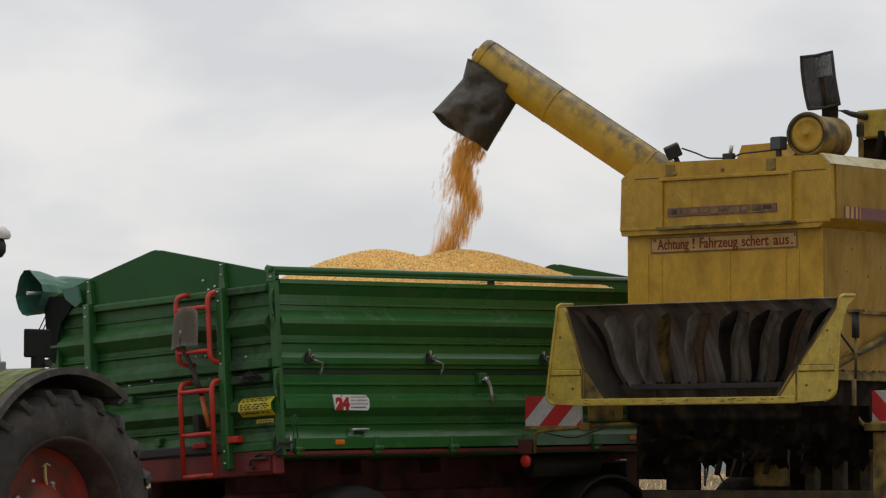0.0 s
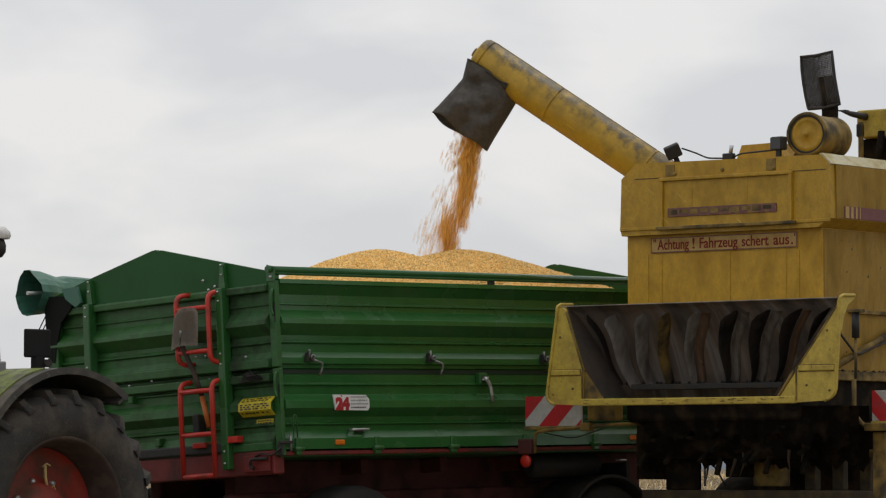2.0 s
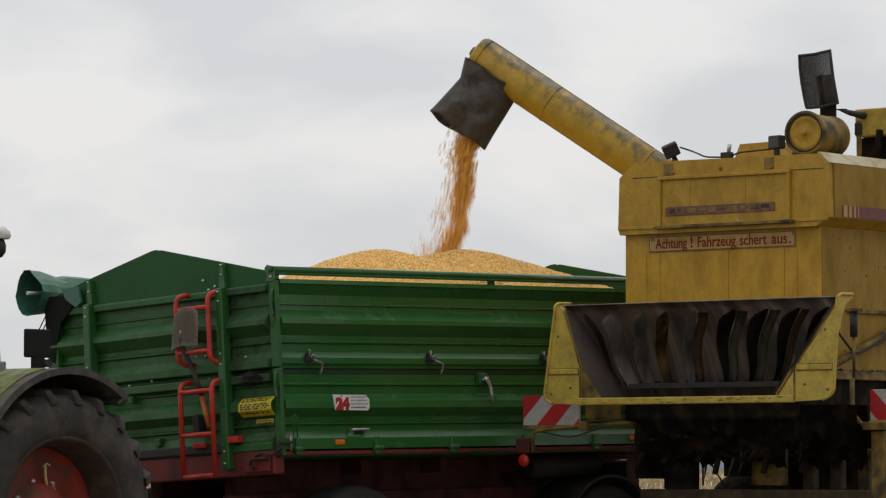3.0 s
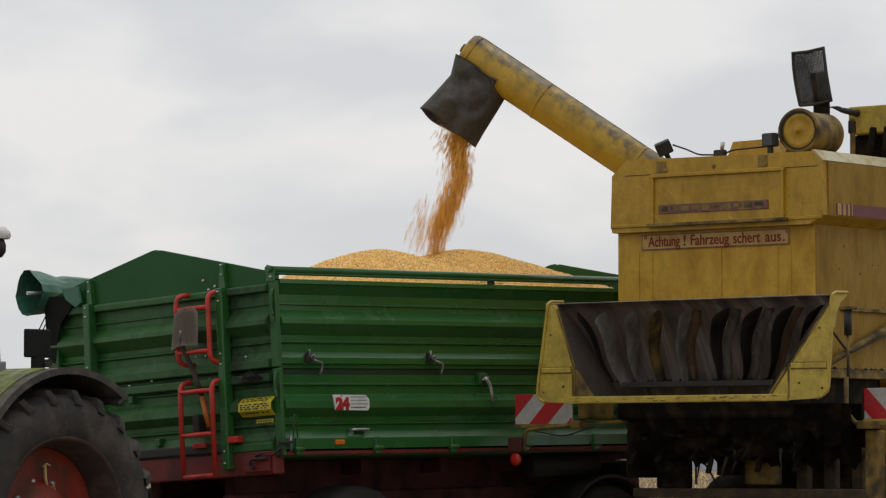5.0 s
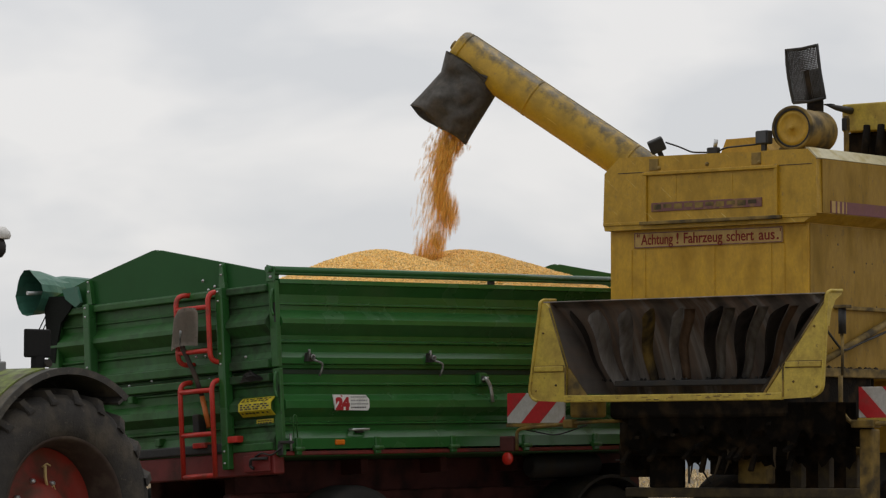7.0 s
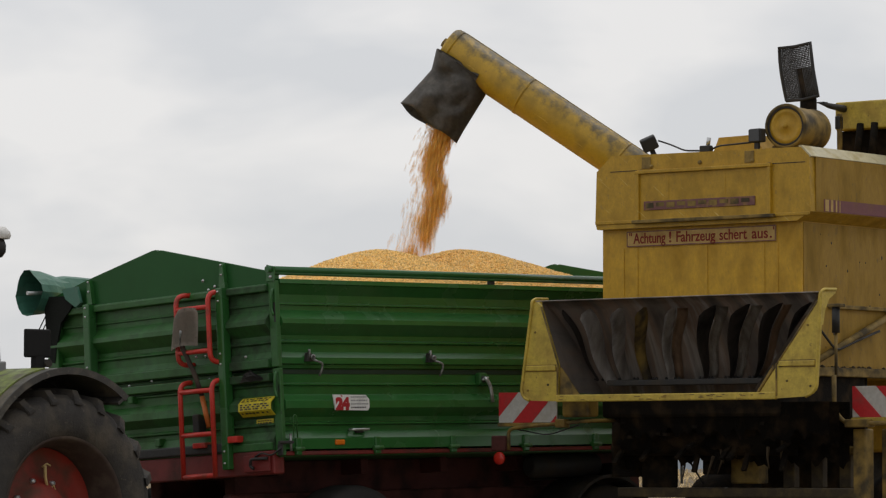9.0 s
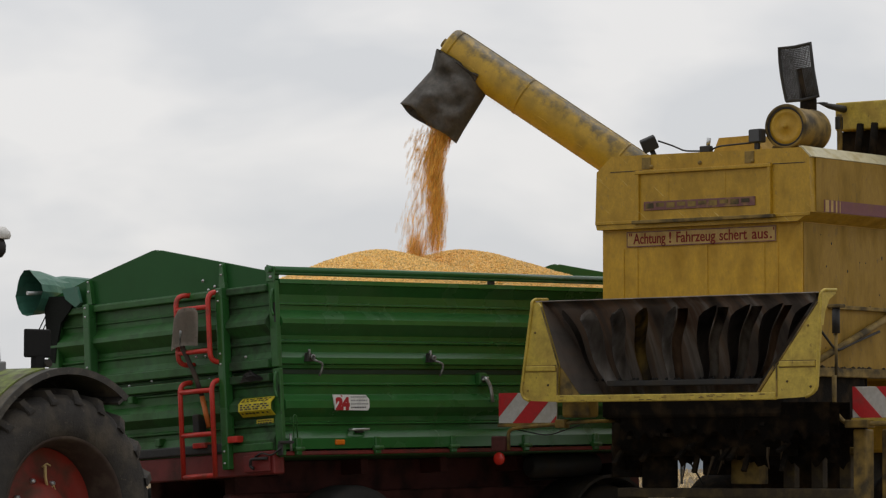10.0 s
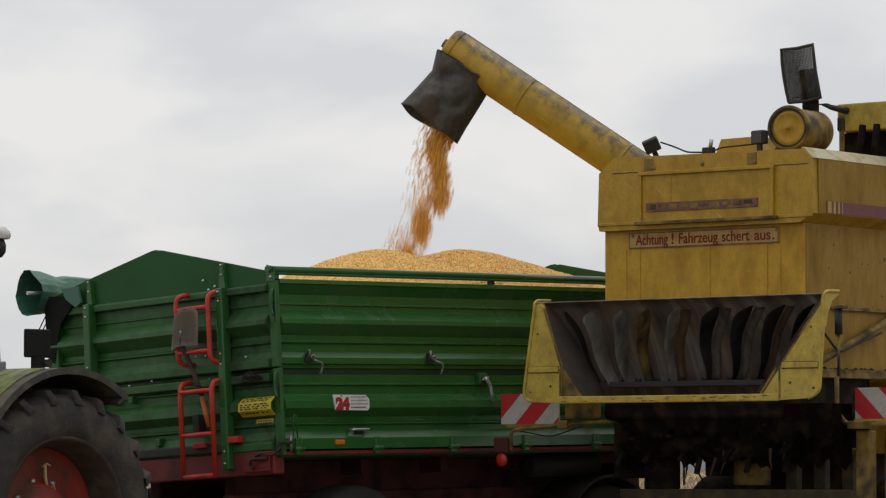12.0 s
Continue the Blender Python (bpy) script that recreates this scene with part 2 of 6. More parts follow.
CAB_GREY = material("grey_cab_paint", (0.30, 0.305, 0.30), 0.45, dirt=(0.28, 0.26, 0.22), dirt_amount=0.2, scale=6, bump=0.03)
WHITE = material("dusty_white_plastic", (0.66, 0.65, 0.62), 0.5, dirt=(0.45, 0.42, 0.36), dirt_amount=0.3, scale=9, bump=0.03)
LABEL_WHITE = material("white_vinyl_label", (0.72, 0.72, 0.70), 0.45, dirt=(0.5, 0.5, 0.46), dirt_amount=0.2, scale=15, bump=0.0)
LABEL_RED = material("red_print", (0.38, 0.014, 0.02), 0.5, bump=0.0)
LABEL_GREY = material("grey_print", (0.28, 0.29, 0.29), 0.5, bump=0.0)
LABEL_YELLOW = material("yellow_vinyl_label", (0.62, 0.50, 0.02), 0.45, dirt=(0.30, 0.25, 0.03), dirt_amount=0.3, scale=22, bump=0.0)
PRINT_BLACK = material("black_print", (0.02, 0.02, 0.02), 0.5, bump=0.0)
SIGN_FIELD = material("faded_tan_sign_field", (0.47, 0.30, 0.085), 0.5, dirt=(0.34, 0.19, 0.05), dirt_amount=0.4, scale=8, bump=0.02)
SIGN_RED = material("faded_red_lettering", (0.20, 0.018, 0.010), 0.85, bump=0.0)
LOGO = material("faded_plum_plate", (0.16, 0.06, 0.055), 0.5, dirt=(0.30, 0.18, 0.05), dirt_amount=0.35, scale=14, bump=0.02)
STRIPE = material("faded_maroon_stripe", (0.17, 0.05, 0.05), 0.5, dirt=(0.20, 0.10, 0.05), dirt_amount=0.25, scale=7, bump=0.02)
PALE = material("pale_edge_paint", (0.52, 0.47, 0.30), 0.45, dirt=(0.4, 0.32, 0.14), dirt_amount=0.35, scale=8, bump=0.03)
AMBER = material("amber_reflector_plastic", (0.65, 0.16, 0.01), 0.25, bump=0.0)
LAMP_RED = material("red_lamp_plastic", (0.50, 0.025, 0.015), 0.25, bump=0.0)
BOARD_RED = material("red_reflective_film", (0.50, 0.025, 0.03), 0.4, dirt=(0.3, 0.06, 0.05), dirt_amount=0.2, scale=10, bump=0.0)
BOARD_WHITE = material("white_reflective_film", (0.52, 0.51, 0.49), 0.4, dirt=(0.4, 0.38, 0.33), dirt_amount=0.35, scale=10, bump=0.0)
GLASS_DARK = material("dark_lamp_glass", (0.03, 0.03, 0.03), 0.15, bump=0.0)
STONE_GREY = material("dusty_grey_plastic", (0.26, 0.215, 0.17), 0.7, dirt=(0.27, 0.245, 0.2), dirt_amount=0.4, scale=8, bump=0.08)
MESH_GREY = material("dull_wire_mesh", (0.055, 0.052, 0.05), 0.6, dirt=(0.05, 0.045, 0.04), dirt_amount=0.5, scale=20, bump=0.1)
ORANGE_WOOD = material("orange_painted_handle", (0.50, 0.13, 0.02), 0.5, bump=0.03)
TARP = material("green_tarpaulin", (0.05, 0.16, 0.11), 0.45, dirt=(0.08, 0.15, 0.11), dirt_amount=0.3, scale=5, bump=0.05)
TARP_DARK = material("black_net_bag", (0.011, 0.013, 0.011), 0.9, bump=0.2)
TARP_DARK.node_tree.nodes["Principled BSDF"].inputs["Specular IOR Level"].default_value = 0.2
CORN = material("golden_maize_kernel", (0.97, 0.60, 0.20), 0.45, scale=30, grain=200, bump=0.05, vary=0.2, random_hue=0.28)
CORN_FALL = material("orange_maize_kernel", (0.96, 0.53, 0.11), 0.42, scale=30, grain=200, bump=0.0, vary=0.15, random_hue=0.3)
STRAW = material("dry_maize_stubble", (0.66, 0.50, 0.27), 0.8, scale=6, grain=40, bump=0.1, vary=0.3, random_hue=0.35)
SOIL = material("stubble_field_soil", (0.19, 0.145, 0.085), 0.95, dirt=(0.13, 0.10, 0.06), dirt_amount=0.5, scale=0.6, grain=9, bump=0.6, vary=0.35)
HILLS = material("hazy_blue_woodland", (0.46, 0.53, 0.61), 0.95, dirt=(0.38, 0.45, 0.53), dirt_amount=0.4, scale=0.01, grain=0.05, bump=0.0)
TWINE = material("dark_straw_remnant", (0.045, 0.03, 0.014), 0.9, bump=0.1)


# ---------- mesh helpers ----------
def box(bm, x0, x1, y0, y1, z0, z1, m=None, bev=0.0):
    x0, x1 = min(x0, x1), max(x0, x1)
    y0, y1 = min(y0, y1), max(y0, y1)
    z0, z1 = min(z0, z1), max(z0, z1)
    vs = [bm.verts.new((x, y, z)) for z in (z0, z1) for y in (y0, y1) for x in (x0, x1)]
    fs = [bm.faces.new([vs[i] for i in q]) for q in ((0, 2, 3, 1), (4, 5, 7, 6), (0, 1, 5, 4), (2, 6, 7, 3), (0, 4, 6, 2), (1, 3, 7, 5))]
    if bev:
        r = bmesh.ops.bevel(bm, geom=list({e for f in fs for e in f.edges}), offset=bev, segments=2, profile=0.5, affect="EDGES", clamp_overlap=True)
        vs = list({v for f in r["faces"] for v in f.verts} | {v for v in vs if v.is_valid})
    if m is not None:
        bmesh.ops.transform(bm, matrix=m, verts=vs)
    return bm


def prism(bm, outline, m, a, b):
    """A closed outline of (u, v) swept along w from a to b; m takes (u, v, w) into place."""
    lo = [bm.verts.new(m @ Vector((u, v, a))) for u, v in outline]
    hi = [bm.verts.new(m @ Vector((u, v, b))) for u, v in outline]
    k = len(outline)
    for i in range(k):
        bm.faces.new((lo[i], lo[(i + 1) % k], hi[(i + 1) % k], hi[i]))
    bm.faces.new(lo[::-1])
    bm.faces.new(hi)
    bmesh.ops.recalc_face_normals(bm, faces=bm.faces[:])
    return bm


def tube(bm, points, radius, sides=10, cap=True):
    """A round bar along points."""
    points = [Vector(p) for p in points]
    rings, up = [], None
    for i, p in enumerate(points):
        d = (points[min(i + 1, len(points) - 1)] - points[max(i - 1, 0)]).normalized()
        if up is None:
            up = d.orthogonal().normalized()
        else:
            up = (up - d * up.dot(d)).normalized()
        side = d.cross(up)
        r = radius[i] if isinstance(radius, (list, tuple)) else radius
        rings.append([bm.verts.new(p + (up * math.cos(a) + side * math.sin(a)) * r) for a in (2 * math.pi * k / sides for k in range(sides))])
    for a, b in zip(rings, rings[1:]):
        for k in range(sides):
            f = bm.faces.new((a[k], a[(k + 1) % sides], b[(k + 1) % sides], b[k]))
            f.smooth = True
    if cap:
        bm.faces.new(rings[0][::-1])
        bm.faces.new(rings[-1])
    return bm


def arc_path(points, r=0.06, steps=5):
    """Rounds the inner corners of a polyline."""
    pts = [Vector(p) for p in points]
    out = [pts[0]]
    for a, b, c in zip(pts, pts[1:], pts[2:]):
        u, v = (a - b).normalized(), (c - b).normalized()
        s, e = b + u * r, b + v * r
        for i in range(steps + 1):
            t = i / steps
            out.append(s * (1 - t) ** 2 + b * 2 * t * (1 - t) + e * t * t)
    out.append(pts[-1])
    return out


def lathe(bm, profile, m, sides=32):
    """(radius, along) turned round the axis w of m."""
    rings = []
    for r, w in profile:
        rings.append([bm.verts.new(m @ Vector((r * math.cos(2 * math.pi * k / sides), r * math.sin(2 * math.pi * k / sides), w))) for k in range(sides)])
    for a, b in zip(rings, rings[1:]):
        for k in range(sides):
            f = bm.faces.new((a[k], a[(k + 1) % sides], b[(k + 1) % sides], b[k]))
            f.smooth = True
    return bm


def finish(bm, name, mat):
    me = bpy.data.meshes.new(name)
    bmesh.ops.recalc_face_normals(bm, faces=bm.faces[:])
    bm.to_mesh(me)
    bm.free()
    me.materials.append(mat)
    return me


def part(name, bm, mat, parent=None, label="", m=None):
    ob = new(name, bm if isinstance(bm, bpy.types.Mesh) else finish(bm, name, mat))
    if parent:
        ob.parent = parent
    if m is not None:
        ob.matrix_basis = m
    if label:
        ob["label"] = label
    return ob


def B(*a, **k):
    return box(bmesh.new(), *a, **k)


def thing(name, m, label, category, group=""):
    ob = new(name)
    ob.matrix_basis = m
    return tagged(ob, label, category, group)


def lettering(name, text, size, m, mat, parent, wide, bold=0.0):
    """Words of a given width, centred on m."""
    cu = bpy.data.curves.new(name, "FONT")
    cu.body, cu.size, cu.extrude, cu.offset = text, size, 0.001, bold
    tmp = new(name, cu)
    bpy.context.view_layer.update()
    me = bpy.data.meshes.new_from_object(tmp)
    bpy.data.objects.remove(tmp)
    xs = [v.co.x for v in me.vertices]
    cx, f = (min(xs) + max(xs)) / 2, wide / (max(xs) - min(xs))
    for v in me.vertices:
        v.co = m @ Vector(((v.co.x - cx) * f, v.co.y - size * 0.34, v.co.z))
    me.materials.clear()
    me.materials.append(mat)
    return part(name, me, mat, parent)


# ---------- ground and distance ----------
LEVELS = ((-3000, 0), (30, 0), (35.5, 0), (37, 0.42), (39, 0.86), (41, 1.03), (42.5, 1.06), (45, 0.98), (52, 0.7), (70, 0.3), (110, 0), (3000, 0))


def field_height(ahead, side):
    """The field lies flat, with one low littered bank behind the machines."""
    for (a, za), (b, zb) in zip(LEVELS, LEVELS[1:]):
        if ahead <= b:
            z = za + (zb - za) * (ahead - a) / (b - a)
            break
    if z > 0.05:
        z += 0.05 * noise.noise((ahead * 0.9, side * 0.6, 1.0)) + 0.02 * noise.noise((ahead * 3, side * 3, 4.0))
    return z


def field_point(ahead, side):
    c, n = math.cos(radians(43.558)), math.sin(radians(43.558))
    return Vector((EYE.x + ahead * c + side * n, EYE.y + ahead * n - side * c, field_height(ahead, side)))


def ground():
    bm = bmesh.new()
    ahead = [-3000, -300, -40, 0, 15, 25, 30, 34, 35.5, 36.2] + [37 + 0.4 * i for i in range(16)] + [44, 45, 48, 52, 60, 70, 90, 110, 160, 300, 700, 3000]
    side = [-3000, -600, -150, -60, -30, -15] + [-9 + 0.6 * i for i in range(31)] + [15, 30, 60, 150, 600, 3000]
    grid = [[bm.verts.new(field_point(a, b)) for b in side] for a in ahead]
    for j in range(len(ahead) - 1):
        for i in range(len(side) - 1):
            bm.faces.new((grid[j][i], grid[j][i + 1], grid[j + 1][i + 1], grid[j + 1][i])).smooth = True
    g = part("ground", bm, SOIL)
    tagged(g, "beige harvested maize field with a low littered bank", "ground", kind="structure")
    # stalks and litter on the bank and round it
    rng = random.Random(5)
    vs, fs = [], []
    for k in range(16000):
        p = field_point(rng.uniform(36.2, 44.5), rng.uniform(-7, 7)) if k % 8 else field_point(rng.uniform(34, 60), rng.uniform(-9, 9))
        h = rng.uniform(0.03, 0.10)
        lean = rng.uniform(0, 6.28)
        t = rng.uniform(0.2, 1.45)
        top = Vector((math.cos(lean) * math.sin(t), math.sin(lean) * math.sin(t), math.cos(t))) * h
        w = rng.uniform(0.004, 0.010)
        i = len(vs)
        for q in (0, 1, 2):
            o = Vector((math.cos(q * 2.094), math.sin(q * 2.094), 0)) * w
            vs += [p + o, p + o + top]
        for q in (0, 1, 2):
            a0, b0 = i + 2 * q, i + 2 * ((q + 1) % 3)
            fs.append((a0, b0, b0 + 1, a0 + 1))
    me = bpy.data.meshes.new("stubble")
    me.from_pydata(vs, [], fs)
    me.materials.append(STRAW)
    tagged(new("stubble", me), "dry broken maize stalks littering the field", "stubble", kind="stuff")
    # low hazy hills on the skyline
    bm = bmesh.new()
    lo, hi = [], []
    for i in range(121):
        a = radians(43.558 - 30 + i * 0.5)
        h = 3.2 + 1.4 * noise.noise((i * 0.11, 3.1, 0)) + 0.8 * noise.noise((i * 0.5, 1.0, 0))
        p = Vector((EYE.x + 900 * math.cos(a), EYE.y + 900 * math.sin(a), 0))
        lo.append(bm.verts.new(p + Vector((0, 0, -0.5))))
        hi.append(bm.verts.new(p + Vector((0, 0, h))))
    for i in range(120):
        bm.faces.new((lo[i], lo[i + 1], hi[i + 1], hi[i]))
    tagged(part("backdrop", bm, HILLS), "distant hazy blue wooded skyline", "skyline", kind="structure")


# ---------- the grain trailer (its own space: x along the side, y across, z up) ----------
TRAILER = Matrix(((0.99988, 0.00378, -0.01490, 0.0810), (-0.00299, 0.99863, 0.05221, -0.1103), (0.01508, -0.05216, 0.99853, -0.0138), (0, 0, 0, 1)))
LONG, WIDE = 4.6, 2.53
FRONT_UPPER = [(2.586, 0.050), (2.542, 0.050), (2.532, 0.004), (2.452, 0.004), (2.446, 0.014), (2.436, 0.014), (2.430, 0.0), (2.395, 0.0), (2.325, 0.070), (2.290, 0.074),
               (2.205, 0.0), (2.172, 0.0), (2.158, 0.024), (2.150, 0.024), (2.138, 0.002), (2.080, 0.002), (2.035, 0.034), (1.990, 0.034), (1.982, 0.008), (1.956, 0.008), (1.952, -0.022), (1.930, -0.022)]
UPPER = [(2.624, 0.062), (2.592, 0.066), (2.584, 0.050), (2.512, 0.002)] + FRONT_UPPER[3:]
LOWER = [(1.926, 0.0), (1.848, 0.0), (1.838, 0.020), (1.830, 0.020), (1.820, 0.0), (1.760, 0.0), (1.706, 0.070), (1.652, 0.074), (1.588, 0.0), (1.554, 0.0), (1.540, 0.026),
         (1.532, 0.026), (1.520, 0.002), (1.482, 0.002), (1.425, 0.042), (1.345, 0.042), (1.335, 0.0)]


def wall_sheet(profile, a, b, back=0.035):
    """A pressed steel side wall, along w from a to b; offset is outwards (-v)."""
    outline = [(-o, z) for z, o in profile] + [(back, profile[-1][0]), (back, profile[0][0])]
    return outline, a, b


def trailer_wheel(parent, x, y, face):
    m = TRAILER.inverted()
    c = TRAILER @ Vector((x, y, 0.5))
    c.z = 0.53
    base = Matrix.Translation(m @ c) @ m.to_3x3().to_4x4()
    axis = base @ (Matrix.Rotation(radians(90), 4, "X") if face < 0 else Matrix.Rotation(radians(-90), 4, "X"))
    tyre = part("tyre", lathe(bmesh.new(), [(0.30, 0.02), (0.36, 0.0), (0.46, 0.0), (0.515, 0.04), (0.53, 0.1), (0.53, 0.3), (0.515, 0.36), (0.46, 0.4), (0.36, 0.4), (0.30, 0.38), (0.30, 0.02)], Matrix.Translation((0, 0, -0.4)), 40), RUBBER_DARK, parent, m=axis)
    part("rim", lathe(bmesh.new(), [(0.29, -0.02), (0.30, -0.03), (0.27, -0.08), (0.24, -0.12), (0.14, -0.10), (0.12, -0.04), (0.0, -0.04)], Matrix.Identity(4), 32), RIM_RED, tyre)


def trailer():
    t = thing("grain_trailer", TRAILER, "green steel grain trailer on a red chassis, heaped with maize", "trailer")
    side = Matrix(((0, 0, 1, 0), (1, 0, 0, 0), (0, 1, 0, 0), (0, 0, 0, 1)))
    front = Matrix(((1, 0, 0, 0), (0, 0, 1, 0), (0, 1, 0, 0), (0, 0, 0, 1)))
    for nm, prof in (("upper_side_wall", UPPER), ("lower_side_wall", LOWER)):
        o, a, b = wall_sheet(prof, 0.014, LONG - 0.014)
        part(nm, prism(bmesh.new(), o, side, a, b), GREEN, t)
        o2 = [(WIDE - u, v) for u, v in o]
        part(nm, prism(bmesh.new(), o2, side, a, b), GREEN, t)
        o = wall_sheet(FRONT_UPPER if prof is UPPER else LOWER, 0, 1)[0]
        # three pressed panels between the stiffeners, the near one the dirtiest
        for y0, y1, paint in ((0.022, 0.497, GREEN_GRIMY), (0.499, WIDE - 0.499, GREEN_DULL), (WIDE - 0.497, WIDE - 0.022, GREEN_DULL)):
            part(nm.replace("side", "front"), prism(bmesh.new(), o, front, y0, y1), paint, t)
        part(nm.replace("side", "rear"), prism(bmesh.new(), [(LONG - u, v) for u, v in o], front, 0.05, WIDE - 0.05), GREEN, t)
    # added strip closes the wall gap and draws its shadow line
    for y0, y1 in ((-0.004, 0.02), (WIDE - 0.02, WIDE + 0.004)):
        part("shade_strip", B(0.02, LONG - 0.02, y0, y1, 1.912, 1.946, bev=0.003), GAP_SHADE, t, "dark green strip standing for the shadow line between the walls")
    # corner posts with folded flanges
    for x in (0.0, LONG):
        for y in (0.0, WIDE):
            sx, sy = (1 if x == 0 else -1), (1 if y == 0 else -1)
            post = part("corner_post", B(x - 0.035 * sx, x + 0.010 * sx, y - 0.056 * sy, y + 0.018 * sy, 1.965, 2.612, bev=0.006), GREEN_DULL, t)
            low = part("corner_post", B(x - 0.026 * sx, x + 0.010 * sx, y - 0.058 * sy, y + 0.018 * sy, 1.30, 1.955, bev=0.006), GREEN_DULL, t)
            # folded plate that carries the rail, with its bolts
            bm = prism(bmesh.new(), [(y - 0.055 * sy, 2.61), (y - 0.062 * sy, 2.715), (y + 0.02 * sy, 2.735), (y + 0.03 * sy, 2.61)], side, x - 0.040 * sx, x - 0.026 * sx)
            part("rail_plate", bm, GREEN, t)
            for dy, z in ((-0.03, 2.70), (-0.02, 2.64)):
                part("bolt", lathe(bmesh.new(), [(0.0, 0.012), (0.010, 0.010), (0.013, 0.0)], Matrix.Translation((x - 0.040 * sx, y + dy * sy, z)) @ Matrix.Rotation(radians(-90 * sx), 4, "Y"), 8), BLACK if z > 2.68 else STEEL, t)
            for pst, z in ((post, 2.50), (low, 1.88)):
                bm = tube(bmesh.new(), arc_path([(x - 0.042 * sx, y - 0.038 * sy, z + 0.05), (x - 0.052 * sx, y - 0.030 * sy, z), (x - 0.048 * sx, y - 0.020 * sy, z - 0.10), (x - 0.040 * sx, y - 0.036 * sy, z - 0.15)], 0.03), 0.011, 8)
                part("hinge_hook", bm, GREEN, pst)
                part("hinge_slot", B(x - 0.037 * sx if pst is post else x - 0.026 * sx, x - 0.030 * sx if pst is post else x - 0.020 * sx, y - 0.050 * sy, y - 0.034 * sy, z - 0.20, z - 0.05), BLACK, pst)
    # pin bracket at the foot of the near corner
    pb = part("pin_bracket", B(-0.075, 0.07, -0.085, -0.058, 1.385, 1.408, bev=0.005), BLACK, t, "grimy black pin bracket")
    part("bracket_web", B(-0.060, -0.045, -0.082, -0.035, 1.30, 1.386, bev=0.004), BLACK, pb)
    part("bracket_pin", tube(bmesh.new(), [(0.045, -0.072, 1.33), (0.045, -0.072, 1.46)], 0.010, 8), OLD_STEEL, pb)
    part("pin_loop", tube(bmesh.new(), arc_path([(0.08, -0.07, 1.43), (0.085, -0.07, 1.60), (0.115, -0.07, 1.60), (0.12, -0.07, 1.43)], 0.014), 0.005, 6), GREEN_DULL, pb)
    part("bracket_cable", tube(bmesh.new(), arc_path([(-0.06, -0.08, 1.36), (-0.09, 0.0, 1.30), (-0.08, 0.12, 1.33), (-0.075, 0.20, 1.30)], 0.04), 0.007, 6), BLACK, pb)
    # sloping boards at both ends
    for x, nm in ((-0.02, "front_gable"), (LONG - 0.01, "rear_gable")):
        out = [(0.0, 2.585), (0.0, 2.685), (0.10, 2.705), (1.22, 2.955), (1.25, 2.948), (1.27, 2.962), (1.32, 2.958), (WIDE - 0.45, 2.80), (WIDE, 2.69), (WIDE, 2.585)]
        mm = Matrix(((0, 0, 1, 0), (1, 0, 0, 0), (0, 1, 0, 0), (0, 0, 0, 1)))
        part(nm, prism(bmesh.new(), out, mm, x, x + 0.03), GABLE_GREEN, t)
        part("gable_lip", B(x - 0.03, x + 0.04, 0.02, WIDE - 0.02, 2.575, 2.592, bev=0.004), GREEN, t)
    # folded frames round the front panels
    for z0, z1 in ((2.535, 2.585), (1.962, 2.028), (1.86, 1.922)):
        for y0, y1 in ((0.03, 0.46), (0.54, WIDE - 0.54), (WIDE - 0.46, WIDE - 0.06)):
            part("panel_frame", B(-0.058, -0.004, y0, y1, z0, z1, bev=0.008), GREEN_GRIMY if y0 < 0.1 else GREEN_DULL, t)
    part("panel_frame", B(-0.058, -0.004, 0.03, 0.46, 1.345, 1.405, bev=0.008), GREEN_DULL, t)
    # added black strip draws the shade below the front wall's lower edge
    part("shade_strip", B(-0.072, -0.004, 0.54, WIDE - 0.06, 1.352, 1.425, bev=0.012), BLACK, t, "black strip standing for the shade under the front wall")
    for z0, z1 in ((1.98, 2.56), (1.36, 1.90)):
        part("panel_frame", B(-0.066, -0.004, WIDE - 0.105, WIDE - 0.045, z0, z1, bev=0.008), GREEN_DULL, t)
    # front stiffeners
    for y in (0.498, WIDE - 0.498):
        bm = B(-0.105, -0.02, y - 0.036, y + 0.036, 1.22, 2.60, bev=0.01)
        prism(bm, [(y - 0.036, 2.60), (y + 0.036, 2.60), (y + 0.012, 2.79), (y - 0.012, 2.79)], Matrix(((0, 0, 1, 0), (1, 0, 0, 0), (0, 1, 0, 0), (0, 0, 0, 1))), -0.06, -0.021)
        st = part("stiffener", bm, GREEN, t)
        for z in (1.27, 1.36, 2.02, 2.10, 2.50, 2.57, 2.70, 2.775):
            part("bolt", lathe(bmesh.new(), [(0.0, 0.010), (0.007, 0.009), (0.009, 0.0)], Matrix.Translation((-0.105 if z < 2.6 else -0.061, y, z)) @ Matrix.Rotation(radians(-90), 4, "Y"), 8), STEEL, st)
    for y, z in ((0.73, 2.675), (0.60, 2.62), (0.67, 2.60), (1.62, 1.93), (1.62, 1.895), (1.36, 1.95), (0.29, 2.06), (0.84, 2.10), (0.74, 2.10), (0.66, 1.70), (0.70, 1.92), (0.62, 1.90)):
        part("bolt", lathe(bmesh.new(), [(0.0, 0.012), (0.009, 0.010), (0.012, 0.0)], Matrix.Translation((-0.035, y, z)) @ Matrix.Rotation(radians(-90), 4, "Y"), 8), STEEL, t)
